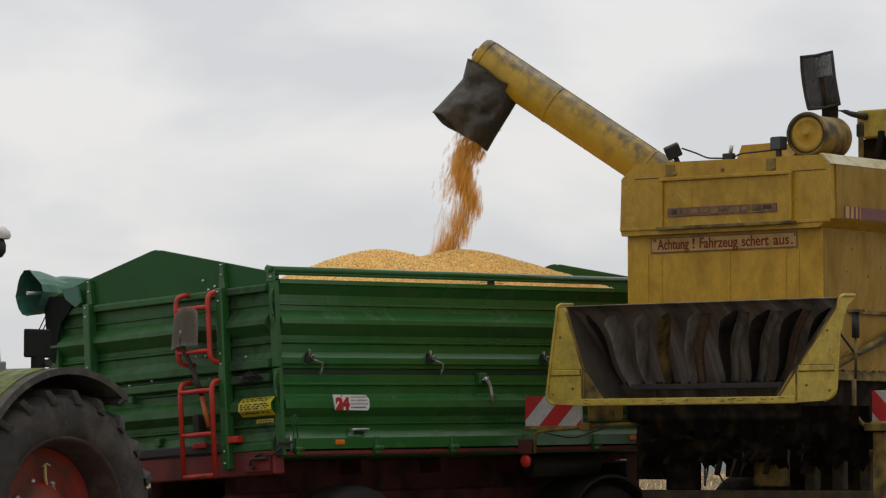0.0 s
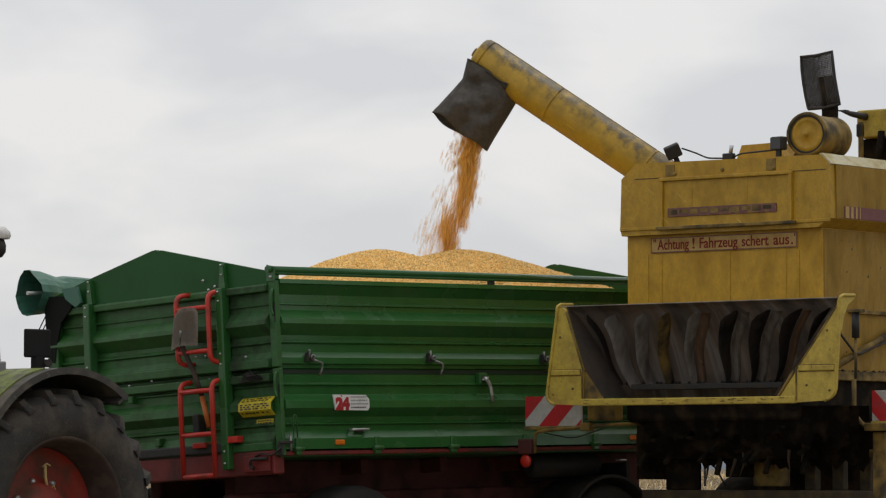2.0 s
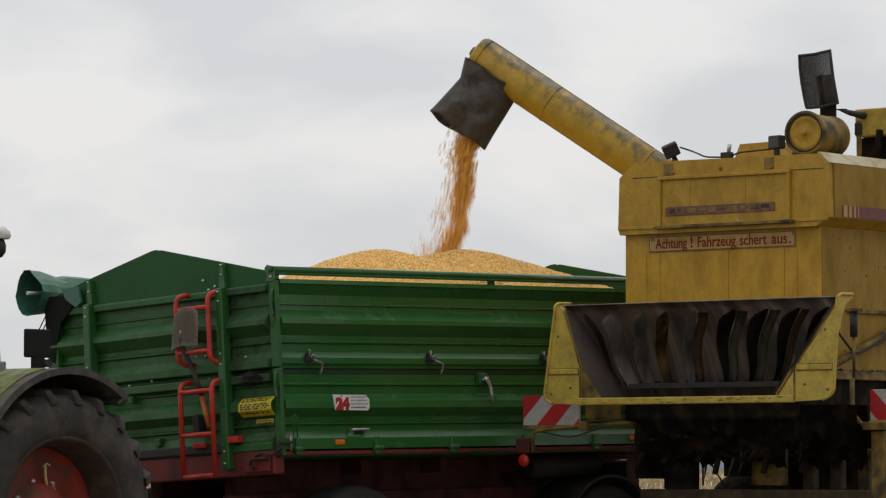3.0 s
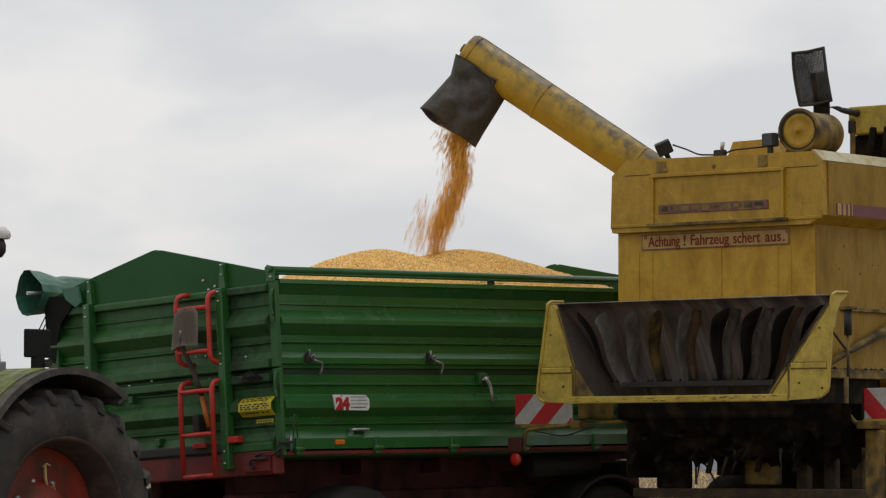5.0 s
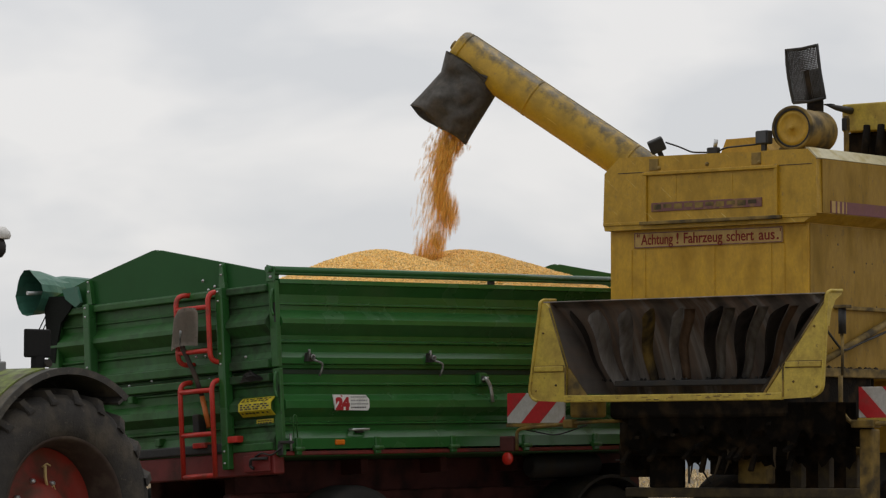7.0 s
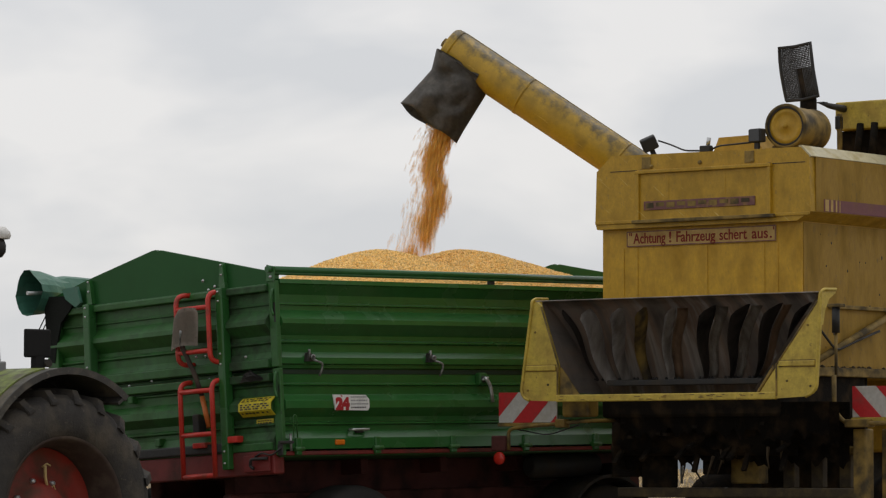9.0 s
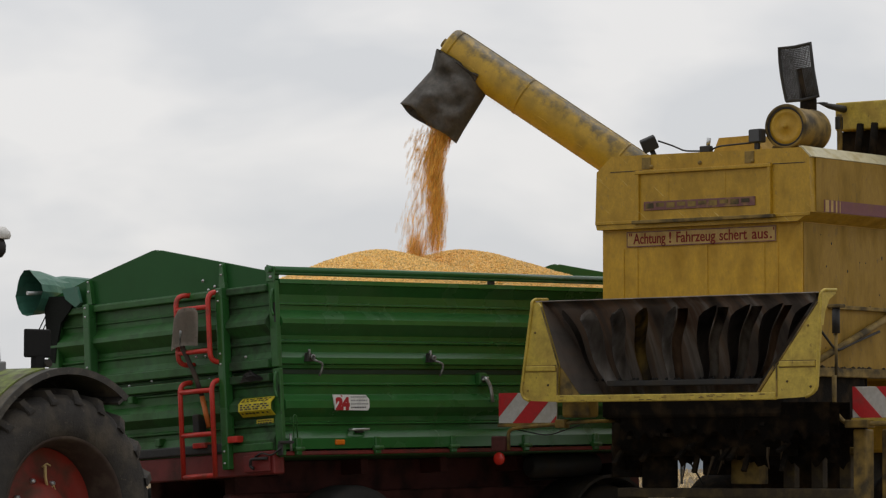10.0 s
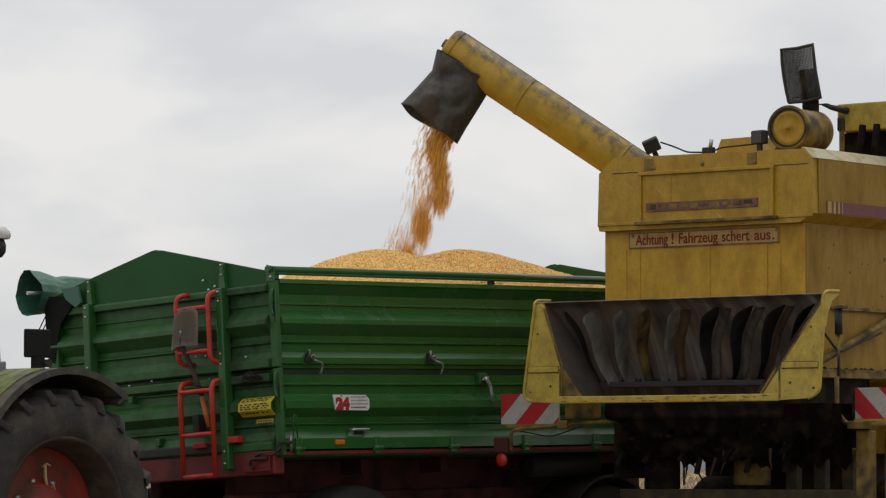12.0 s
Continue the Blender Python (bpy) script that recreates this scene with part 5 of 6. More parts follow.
def underside(c):
    """Chopper housing, hanging straw, axle, wheels and hitch below the hood."""
    # the near-black colour of housing, fringe and sheets includes the shade down here
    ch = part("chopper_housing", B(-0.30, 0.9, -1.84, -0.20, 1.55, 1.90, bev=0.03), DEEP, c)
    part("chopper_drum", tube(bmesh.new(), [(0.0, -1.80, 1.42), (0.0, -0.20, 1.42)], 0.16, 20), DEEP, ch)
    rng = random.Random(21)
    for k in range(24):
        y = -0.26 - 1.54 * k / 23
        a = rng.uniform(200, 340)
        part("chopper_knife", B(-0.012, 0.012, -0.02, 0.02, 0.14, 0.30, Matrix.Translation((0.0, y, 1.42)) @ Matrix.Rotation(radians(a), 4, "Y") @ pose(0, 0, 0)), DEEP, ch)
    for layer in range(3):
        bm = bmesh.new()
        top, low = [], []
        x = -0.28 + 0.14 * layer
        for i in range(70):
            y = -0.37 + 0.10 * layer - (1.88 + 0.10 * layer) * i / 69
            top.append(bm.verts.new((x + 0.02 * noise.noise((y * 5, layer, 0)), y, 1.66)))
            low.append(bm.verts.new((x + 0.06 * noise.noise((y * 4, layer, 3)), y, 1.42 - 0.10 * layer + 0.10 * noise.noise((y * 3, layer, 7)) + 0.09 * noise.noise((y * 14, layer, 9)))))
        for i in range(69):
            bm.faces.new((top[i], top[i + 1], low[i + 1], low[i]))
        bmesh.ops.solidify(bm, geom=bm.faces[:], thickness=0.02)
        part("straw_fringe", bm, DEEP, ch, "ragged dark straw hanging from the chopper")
    for k in range(9):
        y = rng.uniform(-1.85, -0.42)
        z = rng.uniform(1.24, 1.42)
        h = rng.uniform(0.06, 0.18)
        x = rng.uniform(-0.30, 0.1)
        pts = [(x, y, z), (x + rng.uniform(-.03, .03), y + rng.uniform(-.03, .03), z - h * 0.5), (x + rng.uniform(-.05, .05), y + rng.uniform(-.05, .05), z - h)]
        part("hanging_straw", tube(bmesh.new(), pts, [0.014, 0.010, 0.003], 5), TWINE, ch)
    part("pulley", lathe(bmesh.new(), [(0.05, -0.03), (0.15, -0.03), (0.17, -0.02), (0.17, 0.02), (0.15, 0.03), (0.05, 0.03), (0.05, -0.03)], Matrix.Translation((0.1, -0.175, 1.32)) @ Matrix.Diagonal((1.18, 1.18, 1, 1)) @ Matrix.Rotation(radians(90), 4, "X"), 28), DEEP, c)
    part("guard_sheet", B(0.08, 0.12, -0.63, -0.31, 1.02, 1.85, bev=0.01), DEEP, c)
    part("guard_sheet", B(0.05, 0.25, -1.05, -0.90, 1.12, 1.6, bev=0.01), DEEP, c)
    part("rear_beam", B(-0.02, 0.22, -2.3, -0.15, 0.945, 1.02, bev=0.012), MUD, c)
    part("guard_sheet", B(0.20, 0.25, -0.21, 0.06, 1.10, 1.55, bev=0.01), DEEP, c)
    part("frame_post", B(0.22, 0.36, -1.30, -1.04, 1.05, 1.34, bev=0.012), YELLOW_WORN, c)
    for y in (-1.55, -1.80, -2.05):
        part("frame_post", B(0.25, 0.33, y - 0.05, y + 0.05, 1.02, 1.32, bev=0.01), MUD, c)
    part("frame_bar", B(0.22, 0.34, -2.2, -1.35, 1.27, 1.33, bev=0.01), YELLOW_WORN, c)
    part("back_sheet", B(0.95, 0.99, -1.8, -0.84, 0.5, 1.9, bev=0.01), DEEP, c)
    part("stay_rod", tube(bmesh.new(), [(0.12, -0.70, 1.27), (0.12, -0.86, 1.05)], 0.007, 6), BLACK, c)
    part("stay_rod", tube(bmesh.new(), [(0.12, -0.655, 1.40), (0.12, -0.66, 1.05)], 0.010, 6), OLD_STEEL, c)
    part("side_post", B(-0.02, 0.10, -2.40, -2.29, 0.80, 1.46, bev=0.012), YELLOW_WORN, c)
    part("side_post", B(0.12, 0.2, -2.52, -2.45, 0.80, 1.46, bev=0.012), YELLOW_WORN, c)
    part("rear_axle", B(1.55, 1.75, -1.75, -0.1, 0.5, 0.68, bev=0.02), YELLOW_WORN, c)
    for y, s in ((-1.95, -1), (0.10, 1)):
        m = Matrix.Translation((1.65, y, 0.58)) @ Matrix.Rotation(radians(90 * -s), 4, "X")
        tyre = part("tyre", lathe(bmesh.new(), [(0.30, 0.02), (0.38, 0.0), (0.50, 0.0), (0.56, 0.04), (0.58, 0.1), (0.58, 0.26), (0.56, 0.32), (0.50, 0.36), (0.38, 0.36), (0.30, 0.34), (0.30, 0.02)], m @ Matrix.Translation((0, 0, -0.36)), 36), DEEP, c)
        part("rim", lathe(bmesh.new(), [(0.29, -0.02), (0.30, -0.03), (0.24, -0.12), (0.14, -0.10), (0.0, -0.06)], m, 28), YELLOW_WORN, tyre)
        m = Matrix.Translation((4.6, y * 1.0, 0.85)) @ Matrix.Rotation(radians(90 * -s), 4, "X")
        tyre = part("drive_tyre", lathe(bmesh.new(), [(0.40, 0.02), (0.55, 0.0), (0.75, 0.0), (0.83, 0.06), (0.85, 0.14), (0.85, 0.46), (0.83, 0.54), (0.75, 0.6), (0.55, 0.6), (0.40, 0.58), (0.40, 0.02)], m @ Matrix.Translation((0, 0, -0.5)), 40), RUBBER, c)
        part("rim", lathe(bmesh.new(), [(0.40, 0.05), (0.41, 0.02), (0.34, -0.1), (0.16, -0.08), (0.0, -0.04)], m, 28), YELLOW_WORN, tyre)
    part("body", B(3.4, 5.6, -1.84, 0.0, 1.3, 3.55, bev=0.03), YELLOW, c)
    part("cab", B(5.6, 7.0, -1.7, -0.15, 1.8, 3.5, bev=0.06), GLASS_DARK, c)


def warning_board(c, s):
    """Red and white striped board on a bent arm."""
    if s > 0:
        x, y0, y1, z0, z1 = -0.45, 0.112, 0.674, 1.52, 1.755
    else:
        x, y0, y1, z0, z1 = 0.0, -2.84, -2.276, 1.545, 1.775
    bd = part("warning_board", B(x, x + 0.012, y0, y1, z0, z1, bev=0.003), BOARD_WHITE, c, "red and white striped warning board")
    h = z1 - z0
    wide = y1 - y0
    w = 0.325 * wide
    for k in range(-3, 4):
        # slanting bands, clipped to the board
        a = y0 + (0.43 if s > 0 else 0.55) * wide + 2 * k * w
        poly = [(a, z0), (a + w, z0), (a + w - h * s, z1), (a - h * s, z1)]
        clip = []
        pts = poly
        for lim, keep in ((y0 + 0.003, 1), (y1 - 0.003, -1)):
            res = []
            for i in range(len(pts)):
                p, q = pts[i], pts[(i + 1) % len(pts)]
                ip, iq = (p[0] - lim) * keep >= 0, (q[0] - lim) * keep >= 0
                if ip:
                    res.append(p)
                if ip != iq:
                    f = (lim - p[0]) / (q[0] - p[0])
                    res.append((lim, p[1] + f * (q[1] - p[1])))
            pts = res
            if not pts:
                break
        if len(pts) > 2:
            part("red_band", prism(bmesh.new(), pts, SWEEP_YZ, x - 0.003, x - 0.0005), BOARD_RED, bd)
    part("board_rail", B(x - 0.012, x + 0.02, y0 - 0.01, y1 + 0.004, z0 - 0.028, z0 - 0.002, bev=0.004), YELLOW_WORN if s > 0 else CHUTE_YELLOW, bd)
    if s > 0:
        part("board_arm", tube(bmesh.new(), arc_path([(x - 0.02, 0.56, 1.31), (x - 0.02, 0.565, 1.47), (x - 0.02, 0.45, 1.485), (x - 0.02, -0.2, 1.53), (0.0, -0.3, 1.54)], 0.05), 0.014, 8), YELLOW_WORN, bd)
        part("arm_clamp", B(x - 0.06, x + 0.02, 0.0, 0.09, 1.48, 1.545, bev=0.008), YELLOW_WORN, bd)
        part("arm_mount", B(x - 0.05, x + 0.1, -0.22, 0.03, 1.56, 1.70, bev=0.02), YELLOW_WORN, bd)
        rl = part("tail_lamp", B(x - 0.03, x + 0.04, 0.59, 0.73, 1.30, 1.42, bev=0.012), DARK_RED, c, "dirty red tail lamp")
        part("round_reflector", lathe(bmesh.new(), [(0.0, 0.012), (0.035, 0.010), (0.05, 0.0), (0.05, -0.015)], Matrix.Translation((x - 0.02, 0.66, 1.245)) @ Matrix.Rotation(radians(-90), 4, "Y"), 20), LAMP_RED, rl)
        part("cable", tube(bmesh.new(), arc_path([(x, 0.5, 1.47), (x, 0.2, 1.42), (x, -0.1, 1.50)], 0.08), 0.005, 6), BLACK, bd)
    else:
        part("board_arm", tube(bmesh.new(), arc_path([(x - 0.05, -2.15, 1.86), (x - 0.05, -2.15, 1.60), (x - 0.05, -2.24, 1.50), (x - 0.05, -2.85, 1.50)], 0.06), 0.018, 8), YELLOW_WORN, bd)
        part("arm_clamp", B(x - 0.09, x + 0.02, -2.46, -2.26, 1.47, 1.53, bev=0.008), YELLOW_WORN, bd)


def auger(c):
    """Unloading tube with its black spout; it turns on its foot."""
    foot = new("unloading_auger")
    foot.parent = c
    foot.matrix_basis = Matrix.Translation(FOOT)
    d = TIP - FOOT
    n = d.normalized()
    bm = tube(bmesh.new(), [n * -0.3, d * 0.5, d - n * 0.02, d + n * 0.005], [0.166, 0.166, 0.166, 0.15], 40)
    tb = part("auger_tube", bm, YELLOW_AUGER, foot, "dusty yellow unloading tube")
    for f in (0.55, 0.80, 0.985):
        p = d * f
        part("tube_band", tube(bmesh.new(), [p - n * 0.012, p + n * 0.012], 0.1695, 40), YELLOW_AUGER, tb)
    part("bearing", tube(bmesh.new(), [d, d + n * 0.05], 0.04, 16), YELLOW_WORN, tb)
    # weld seam along the top
    side = n.cross(Vector((0, 0, 1))).normalized()
    upn = side.cross(n).normalized()
    part("seam", tube(bmesh.new(), [d * 0.2 + upn * 0.166, d * 0.98 + upn * 0.166], 0.006, 6), YELLOW_WORN, tb)
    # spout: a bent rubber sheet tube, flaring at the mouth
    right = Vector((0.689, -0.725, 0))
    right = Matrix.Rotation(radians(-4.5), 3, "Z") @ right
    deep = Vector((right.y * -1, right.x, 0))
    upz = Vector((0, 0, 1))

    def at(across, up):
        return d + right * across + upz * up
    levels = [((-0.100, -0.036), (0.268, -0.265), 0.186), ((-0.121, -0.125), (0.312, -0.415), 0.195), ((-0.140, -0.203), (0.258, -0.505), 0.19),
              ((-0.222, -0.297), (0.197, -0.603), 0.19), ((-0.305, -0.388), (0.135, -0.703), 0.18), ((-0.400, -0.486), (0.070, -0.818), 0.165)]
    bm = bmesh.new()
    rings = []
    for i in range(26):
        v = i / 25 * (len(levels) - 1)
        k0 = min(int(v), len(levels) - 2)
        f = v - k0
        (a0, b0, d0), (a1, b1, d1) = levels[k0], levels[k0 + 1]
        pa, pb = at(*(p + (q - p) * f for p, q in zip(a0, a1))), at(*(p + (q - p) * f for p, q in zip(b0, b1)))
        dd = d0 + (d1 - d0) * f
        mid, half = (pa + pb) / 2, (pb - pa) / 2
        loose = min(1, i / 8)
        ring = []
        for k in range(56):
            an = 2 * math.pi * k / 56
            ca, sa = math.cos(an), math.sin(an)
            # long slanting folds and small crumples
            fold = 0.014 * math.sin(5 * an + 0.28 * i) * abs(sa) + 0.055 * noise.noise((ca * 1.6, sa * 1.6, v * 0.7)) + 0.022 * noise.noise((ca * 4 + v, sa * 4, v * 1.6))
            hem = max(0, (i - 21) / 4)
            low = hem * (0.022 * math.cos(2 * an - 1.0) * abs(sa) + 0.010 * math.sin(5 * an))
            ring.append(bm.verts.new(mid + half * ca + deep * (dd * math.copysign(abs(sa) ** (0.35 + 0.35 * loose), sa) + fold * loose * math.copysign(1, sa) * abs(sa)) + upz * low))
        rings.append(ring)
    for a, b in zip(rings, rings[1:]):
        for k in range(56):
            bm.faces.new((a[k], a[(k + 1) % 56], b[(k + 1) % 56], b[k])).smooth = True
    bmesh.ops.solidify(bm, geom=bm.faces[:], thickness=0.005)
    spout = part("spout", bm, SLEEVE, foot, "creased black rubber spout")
    # its collar, lapped round the underside of the tube and strapped on
    near = (-deep - n * (-deep).dot(n)).normalized()
    below = n.cross(near)
    below = below if below.z < 0 else -below

    def on_tube(back, angle, r):
        return d - n * back + (near * math.cos(angle) + below * math.sin(angle)) * r
    bm = bmesh.new()
    grid = [[bm.verts.new(on_tube(0.005 + 0.385 * i / 12, radians(30 + 4 * math.sin(i * 0.9) + 114 * j / 12), 0.174 + 0.004 * noise.noise((i * 0.6, j * 0.8, 1.0)))) for j in range(13)] for i in range(13)]
    for i in range(12):
        for j in range(12):
            bm.faces.new((grid[i][j], grid[i + 1][j], grid[i + 1][j + 1], grid[i][j + 1])).smooth = True
    bmesh.ops.solidify(bm, geom=bm.faces[:], thickness=0.005)
    part("collar", bm, SLEEVE, spout)
    part("clamp_strap", tube(bmesh.new(), [on_tube(0.0 + 0.39 * i / 8, radians(33), 0.180) for i in range(9)], 0.006, 6), BLACK, spout)
    return foot


# ---------- tractor in front of the trailer ----------
def tractor():
    t = thing("tractor", pose(-1.97, 0.02, 0.0), "tractor with a red-rimmed rear wheel, dusty fender and black lamp panel", "tractor")
    # rear wheels: x = 0 is the hub, y = 0 the outer face of the near tyre
    for y, s in ((0.0, 1), (2.45, -1)):
        m = Matrix.Translation((0, y, 0.87)) @ Matrix.Rotation(radians(90 if s > 0 else -90), 4, "X")
        prof = [(0.535, -0.05), (0.56, -0.02), (0.62, 0.0), (0.72, 0.0), (0.80, -0.03), (0.845, -0.09), (0.855, -0.30), (0.845, -0.5), (0.80, -0.57), (0.72, -0.6), (0.56, -0.58), (0.535, -0.55)]
        tyre = part("rear_tyre", lathe(bmesh.new(), prof, m, 64), RUBBER, t, "dusty lugged tractor tyre")
        for half in (0, 1):
            bm = bmesh.new()
            vs = []
            for w, a, r in ((-0.005, 0.0, 0.80), (-0.06, 0.02, 0.885), (-0.18, 0.07, 0.895), (-0.31, 0.13, 0.895)):
                ww = w if not half else -0.60 - w
                for dth in (-0.035, 0.035):
                    for rr in (0.78, r):
                        th = a + dth * (1.15 if rr < 0.8 else 0.85)
                        vs.append(bm.verts.new((rr * math.cos(th), rr * math.sin(th), ww)))
            for q in range(3):
                i = q * 4
                bm.faces.new((vs[i + 1], vs[i + 3], vs[i + 7], vs[i + 5]))
                bm.faces.new((vs[i], vs[i + 1], vs[i + 5], vs[i + 4]))
                bm.faces.new((vs[i + 2], vs[i + 6], vs[i + 7], vs[i + 3]))
            bm.faces.new((vs[0], vs[2], vs[3], vs[1]))
            bm.faces.new((vs[12], vs[13], vs[15], vs[14]))
            lug = finish(bm, "tread_lug", RUBBER)
            for k in range(22):
                part("tread_lug", lug, RUBBER, tyre, m=m @ Matrix.Rotation(2 * math.pi * (k + 0.5 * half) / 22, 4, "Z"))
        rim = part("rear_rim", lathe(bmesh.new(), [(0.47, -0.30), (0.45, -0.34), (0.40, -0.36), (0.30, -0.35), (0.22, -0.30), (0.19, -0.24), (0.11, -0.22), (0.0, -0.22)], m, 56), RIM_RED, t, "red steel wheel rim")
        part("rim_barrel", lathe(bmesh.new(), [(0.56, -0.035), (0.545, -0.025), (0.525, -0.04), (0.51, -0.10), (0.485, -0.13), (0.48, -0.30), (0.475, -0.31)], m, 56), RIM_BROWN, rim, "muddy brown rim barrel")
        for k in range(8):
            a = 2 * math.pi * k / 8 + 0.3
            part("wheel_nut", lathe(bmesh.new(), [(0.0, 0.03), (0.018, 0.03), (0.022, 0.0)], m @ Matrix.Translation((0.24 * math.cos(a), 0.24 * math.sin(a), -0.315)), 6), STEEL, rim)
        part("valve_stem", tube(bmesh.new(), [m @ Vector((0.05, 0.17, -0.28)), m @ Vector((0.02, 0.26, -0.27)), m @ Vector((0.0, 0.34, -0.25))], [0.010, 0.013, 0.012], 6), DRY_STEM, rim, "dry stem stuck in the rim")
        part("stuck_straw", tube(bmesh.new(), [m @ Vector((0.05, 0.16, -0.27)), m @ Vector((0.10, 0.20, -0.27)), m @ Vector((0.13, 0.13, -0.27))], 0.006, 5), DRY_STEM, rim)
        part("stuck_straw", tube(bmesh.new(), [m @ Vector((-0.02, 0.33, -0.26)), m @ Vector((0.015, 0.355, -0.25)), m @ Vector((0.05, 0.34, -0.25))], 0.006, 5), DRY_STEM, rim)
        # fender over the wheel, its end turned down
        ro = 0.843

        def bow(r, first, last, step=6):
            return [(r * math.cos(radians(a)), r * math.sin(radians(a))) for a in range(first, last, step)]
        sw = Matrix(((1, 0, 0, 0.017), (0, 0, 1, 0), (0, 1, 0, 1.062), (0, 0, 0, 1)))
        ya, yb = (0.0, 0.62) if s > 0 else (1.83, 2.45)
        fe = part("fender", prism(bmesh.new(), bow(ro, 50, 159) + bow(ro - 0.025, 158, 49, -6), sw, ya, yb), FENDER, t, "dusty olive-grey wheel fender")
        disc = bow(ro - 0.03, 54, 159) + [(-0.75, -0.19), (0.3, -0.19), (0.45, 0.1)]
        part("fender_wall", prism(bmesh.new(), disc, sw, yb - 0.03 if s > 0 else ya, yb if s > 0 else ya + 0.03), BLACK, fe)
        part("fender_lip", prism(bmesh.new(), bow(ro + 0.004, 50, 159) + bow(ro - 0.045, 158, 49, -6), sw, ya - 0.014 if s > 0 else yb, ya if s > 0 else yb + 0.014), FENDER_DARK, fe)
        part("fender_end", prism(bmesh.new(), [(0.545, 0.648), (0.522, 0.660), (0.44, 0.60), (0.455, 0.585)], sw, ya - 0.01, yb), FENDER_DARK, fe)
        part("fender_panel", prism(bmesh.new(), bow(ro + 0.012, 100, 157) + bow(ro + 0.001, 154, 99, -6), sw, ya + 0.10, yb - 0.1), LIME, fe, "lime green fender panel")
    part("rear_axle", tube(bmesh.new(), [(0, 0.3, 0.87), (0, 2.15, 0.87)], 0.14, 16), BLACK, t)
    part("gearbox", B(-1.6, 0.25, 0.95, 1.5, 0.55, 1.25, bev=0.05), BLACK, t)
    part("hitch", B(0.2, 0.75, 1.15, 1.3, 0.45, 0.62, bev=0.02), BLACK, t)
    # black lamp panel on its bracket on the fender
    lp = part("lamp_panel", B(-0.085, 0.145, 0.36, 0.40, 1.985, 2.19, bev=0.012), BLACK_PLASTIC, t, "black rear lamp panel")
    part("lamp_bracket", B(0.0, 0.09, 0.36, 0.42, 1.90, 2.01, bev=0.01), BLACK_PLASTIC, lp)
    part("bracket_knob", tube(bmesh.new(), [(0.11, 0.34, 1.945), (0.11, 0.42, 1.945)], 0.03, 12), BLACK, lp)
    # cab: rear pillar, roof corner, glazing, mirror lamp
    cb = part("cab_body", B(-1.75, -0.52, 0.62, 1.85, 1.25, 1.95, bev=0.04), CAB_GREY, t)
    for y in (0.66, 1.80):
        part("cab_pillar", tube(bmesh.new(), [(-0.13, y, 1.93), (-0.17, y, 2.4), (-0.36, y, 2.85)], 0.045, 10), CAB_GREY, cb)
        part("cab_pillar", tube(bmesh.new(), [(-1.75, y, 1.95), (-1.65, y, 2.85)], 0.04, 10), CAB_GREY, cb)
    part("pillar_foot", B(-0.28, -0.085, 0.58, 0.72, 1.88, 1.96, bev=0.012), CAB_GREY, cb)
    part("cab_roof", B(-1.85, -0.40, 0.5, 1.95, 2.85, 3.02, bev=0.05), WHITE, cb)
    wl2 = part("roof_lamp", lathe(bmesh.new(), [(0.0, 0.07), (0.05, 0.065), (0.085, 0.03), (0.09, 0.0), (0.08, -0.02)], Matrix.Translation((-0.42, 0.28, 2.835)), 20), WHITE, cb, "white-capped round lamp")
    bm = lathe(bmesh.new(), [(0.0, -0.075), (0.04, -0.065), (0.065, -0.03), (0.068, 0.02), (0.05, 0.07), (0.0, 0.085)], Matrix.Translation((-0.435, 0.28, 2.75)), 20)
    part("lamp_bowl", bm, BLACK, wl2)
    part("lamp_arm", tube(bmesh.new(), [(-0.44, 0.30, 2.80), (-0.6, 0.55, 2.87)], 0.02, 8), BLACK, wl2)
    return t


# ---------- falling maize ----------
DRIVE = [(0, 0, 0, 0, 0), (2.2, 0, 0, 0, 0), (3.0, -0.036, -0.010, 0.006, 0.0), (5.0, -0.172, -0.050, 0.014, 0.32), (6.0, -0.252, -0.085, 0.018, 0.50), (7.0, -0.331, -0.110, 0.020, 0.63),
         (9.0, -0.478, -0.157, 0.022, 0.86), (9.5, -0.486, -0.162, 0.019, 0.90), (10.5, -0.486, -0.165, 0.018, 0.90), (11.0, -0.481, -0.168, 0.015, 0.92), (12.0, -0.461, -0.166, 0.010, 0.97)]
SWING = [(0, 0), (3.0, 0.25), (5.5, 0.85), (7.0, 1.15), (9.0, 1.45), (10.5, 1.45), (11.0, 1.9), (12.0, 2.5)]


def between(rows, t):
    for a, b in zip(rows, rows[1:]):
        if t <= b[0]:
            f = (t - a[0]) / (b[0] - a[0])
            return [p + (q - p) * f for p, q in zip(a[1:], b[1:])]
    return list(rows[-1][1:])


def combine_at(t):
    dx, dy, dz, yaw = between(DRIVE, t)
    return Matrix.Translation((dx, dy, dz)) @ COMBINE @ Matrix.Rotation(radians(yaw), 4, "Z")


def auger_at(t):
    return Matrix.Translation(FOOT) @ Matrix.Rotation(radians(between(SWING, t)[0]), 4, "Z")


MOUTH = Vector((0.80, 2.15, 4.14)) - FOOT
FALLING = []


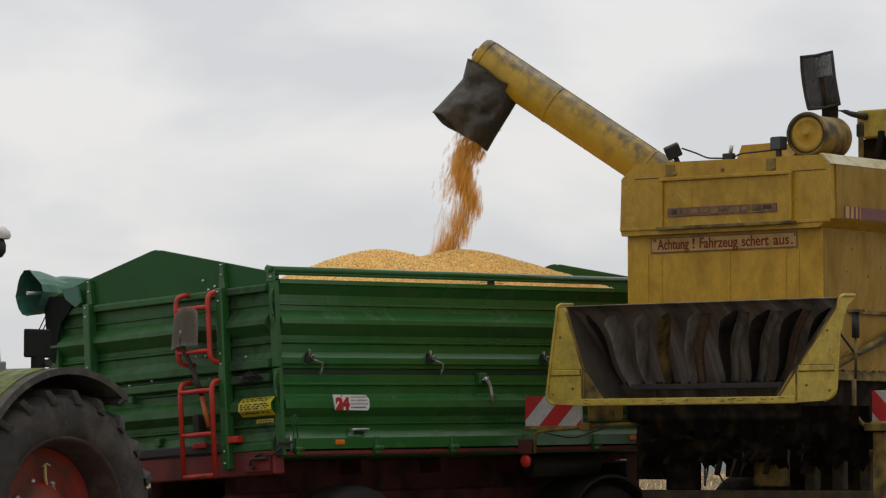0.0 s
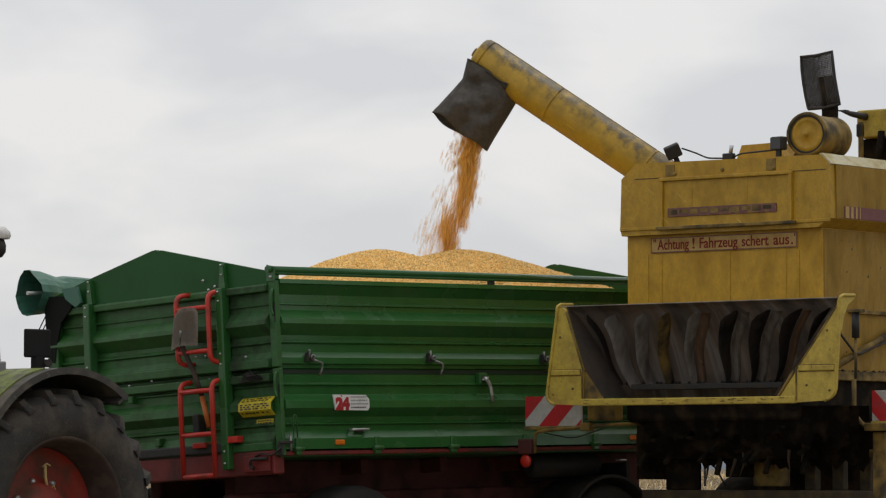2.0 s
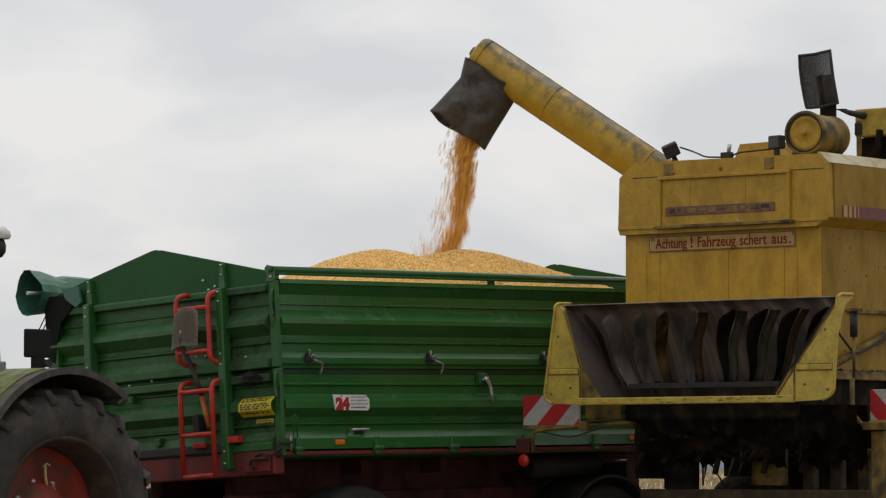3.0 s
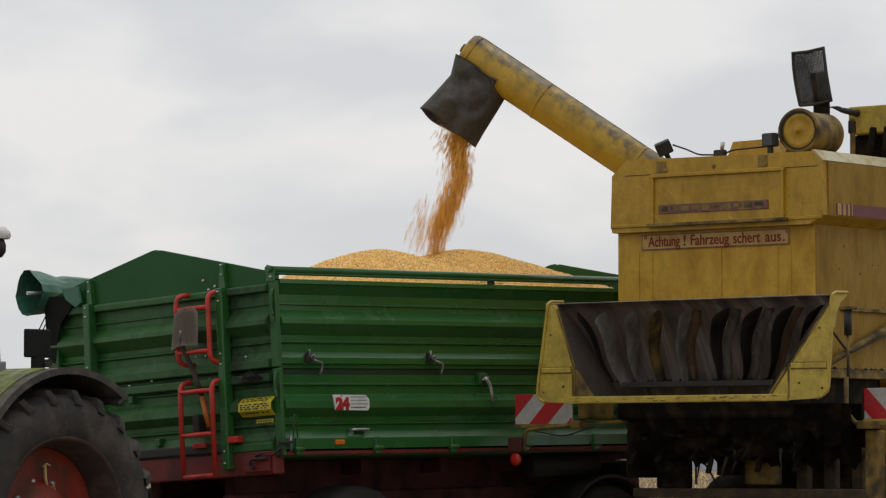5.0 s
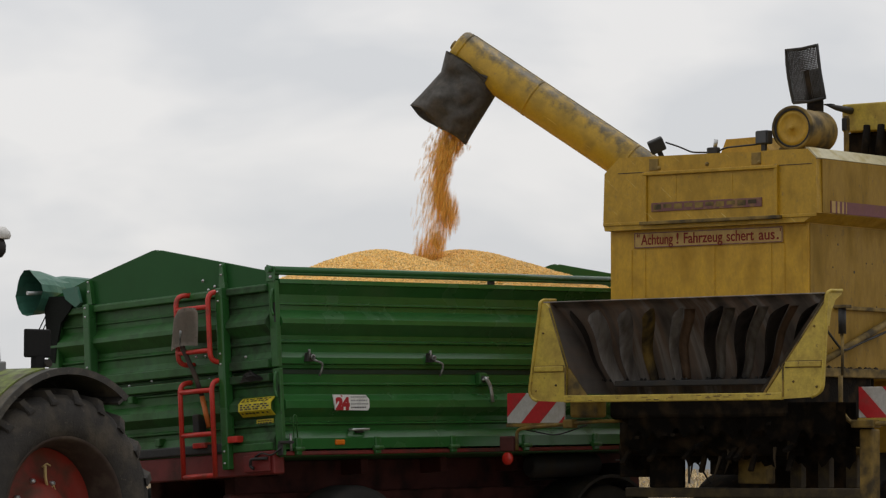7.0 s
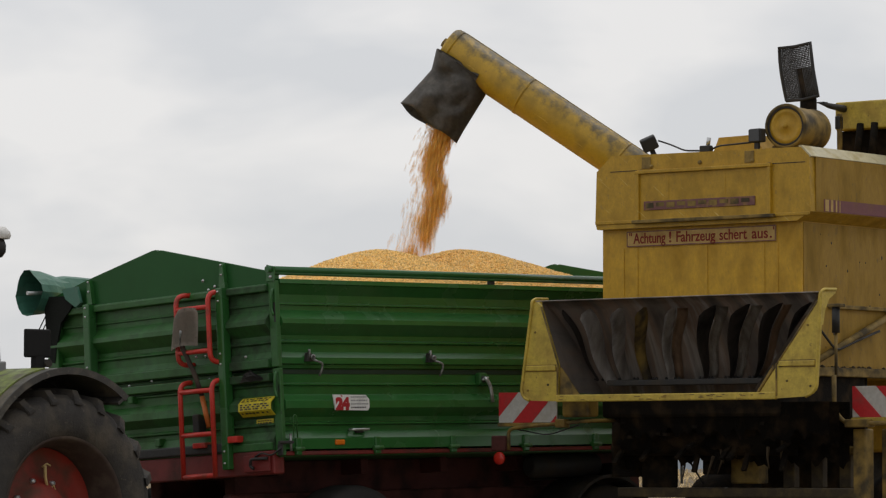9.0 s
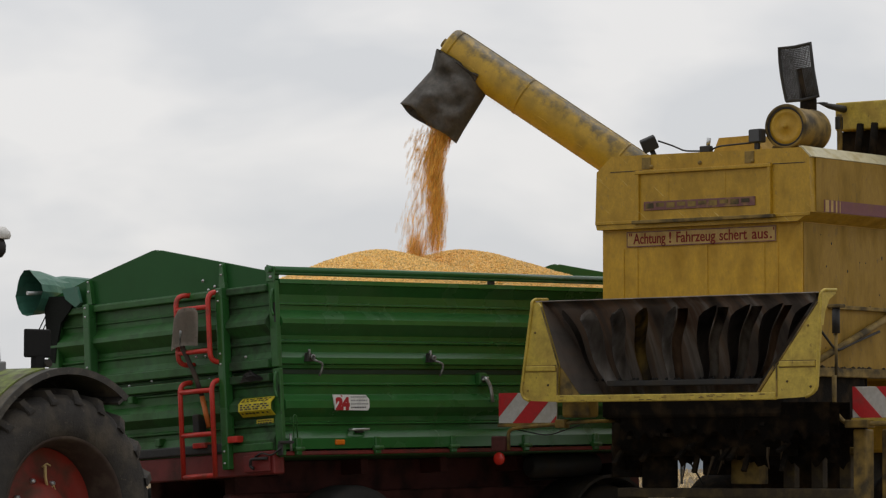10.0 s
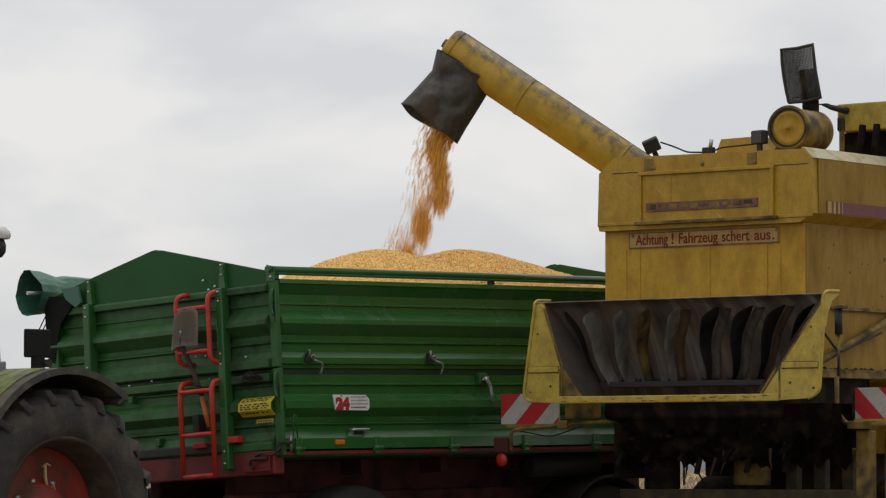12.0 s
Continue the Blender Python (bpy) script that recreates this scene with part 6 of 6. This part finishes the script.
def falling_grain():
    """One clump of kernels leaves the spout every thirtieth of a second."""
    rng = random.Random(77)
    cores, sprays = [], []
    for v in range(12):
        wide, count = (0.041, 500) if v < 8 else (0.066, 100)
        places = []
        while len(places) < count:
            x, y, z = rng.gauss(0, wide), rng.gauss(0, wide), rng.gauss(0, 0.085)
            if (x * x + y * y) / (2.4 * wide) ** 2 + (z / 0.19) ** 2 < 1:
                places.append(Vector((x, y, z)))
        vs, fs = kernels(places, rng, 1.95)
        me = bpy.data.meshes.new("maize_clump")
        me.from_pydata(vs, [], fs)
        me.materials.append(CORN_FALL)
        (cores if v < 8 else sprays).append(me)
    for k in range(-18, 12 * FPS + 1):
        t = k / FPS
        # the turning screw makes the stream pulse
        wave = math.sin(2 * math.pi * t / 0.232 + 0.8 * math.sin(t * 1.7))
        for pool, off, drift in ((cores, -0.030 + rng.gauss(0, 0.010), 0.70 + 0.22 * wave + rng.gauss(0, 0.075)), (sprays, -0.005 + rng.gauss(0, 0.020), 0.88 + 0.24 * wave + rng.gauss(0, 0.12))):
            ob = new("maize_clump", pool[rng.randrange(len(pool))])
            tagged(ob, "falling clump of orange maize kernels", "grain", "falling maize", kind="stuff")
            FALLING.append((ob, t, off, rng.uniform(-0.012, 0.012), rng.uniform(0, 360), drift))


def motions():
    walk(machine, [(t, Matrix.Translation((dx, dy, dz)) @ COMBINE @ Matrix.Rotation(radians(yaw), 4, "Z")) for t, dx, dy, dz, yaw in DRIVE])
    walk(pipe, [(t, Matrix.Translation(FOOT) @ Matrix.Rotation(radians(a), 4, "Z")) for t, a in SWING])
    inv = TRAILER.inverted()
    for ob, t0, off, late, turn, drift in FALLING:
        spin = Matrix.Rotation(radians(turn), 4, "Z")
        m = combine_at(min(max(0, t0), 12)) @ auger_at(min(max(0, t0), 12))
        start = m @ (MOUTH + Vector((-off, off, 0.0)))
        waiting = m @ Vector((0, 0, 0.1))
        # thrown on a little in the tube's direction, then falls
        go = Vector((-0.689 * drift, 0.725 * drift, -1.5))
        rows = []
        if t0 > 0.2:
            rows += [(0.0, Matrix.Translation(waiting) @ spin), (t0 - 2 / FPS, Matrix.Translation(waiting) @ spin)]
            rows.append((t0 - 1 / FPS, Matrix.Translation(m @ ((TIP - FOOT) * 0.94 + Vector((0, 0, -0.07)))) @ spin))
            
        step = 0
        while True:
            s = step / FPS + late
            p = start + go * s + Vector((0, 0, -4.9)) * s * s
            q = inv @ p
            tk = t0 + step / FPS
            if 0 <= tk <= 12.001:
                rows.append((tk, Matrix.Translation(p) @ spin))
            if q.z < heap_height(min(max(q.x, 0.1), LONG - 0.1), min(max(q.y, 0.1), WIDE - 0.1)) - 0.20 or step > 24:
                break
            step += 1
        if not rows:
            rows.append((0.0, Matrix.Translation(p) @ spin))
        if rows[0][0] > 0.001:
            rows.insert(0, (0.0, rows[0][1]))
        if rows[-1][0] < 11.98:
            rows.append((12.0, rows[-1][1]))
        walk(ob, rows)


ground()
trailer()
shovel()
heap()
machine = combine()
pipe = auger(machine)
tractor()
falling_grain()
motions()
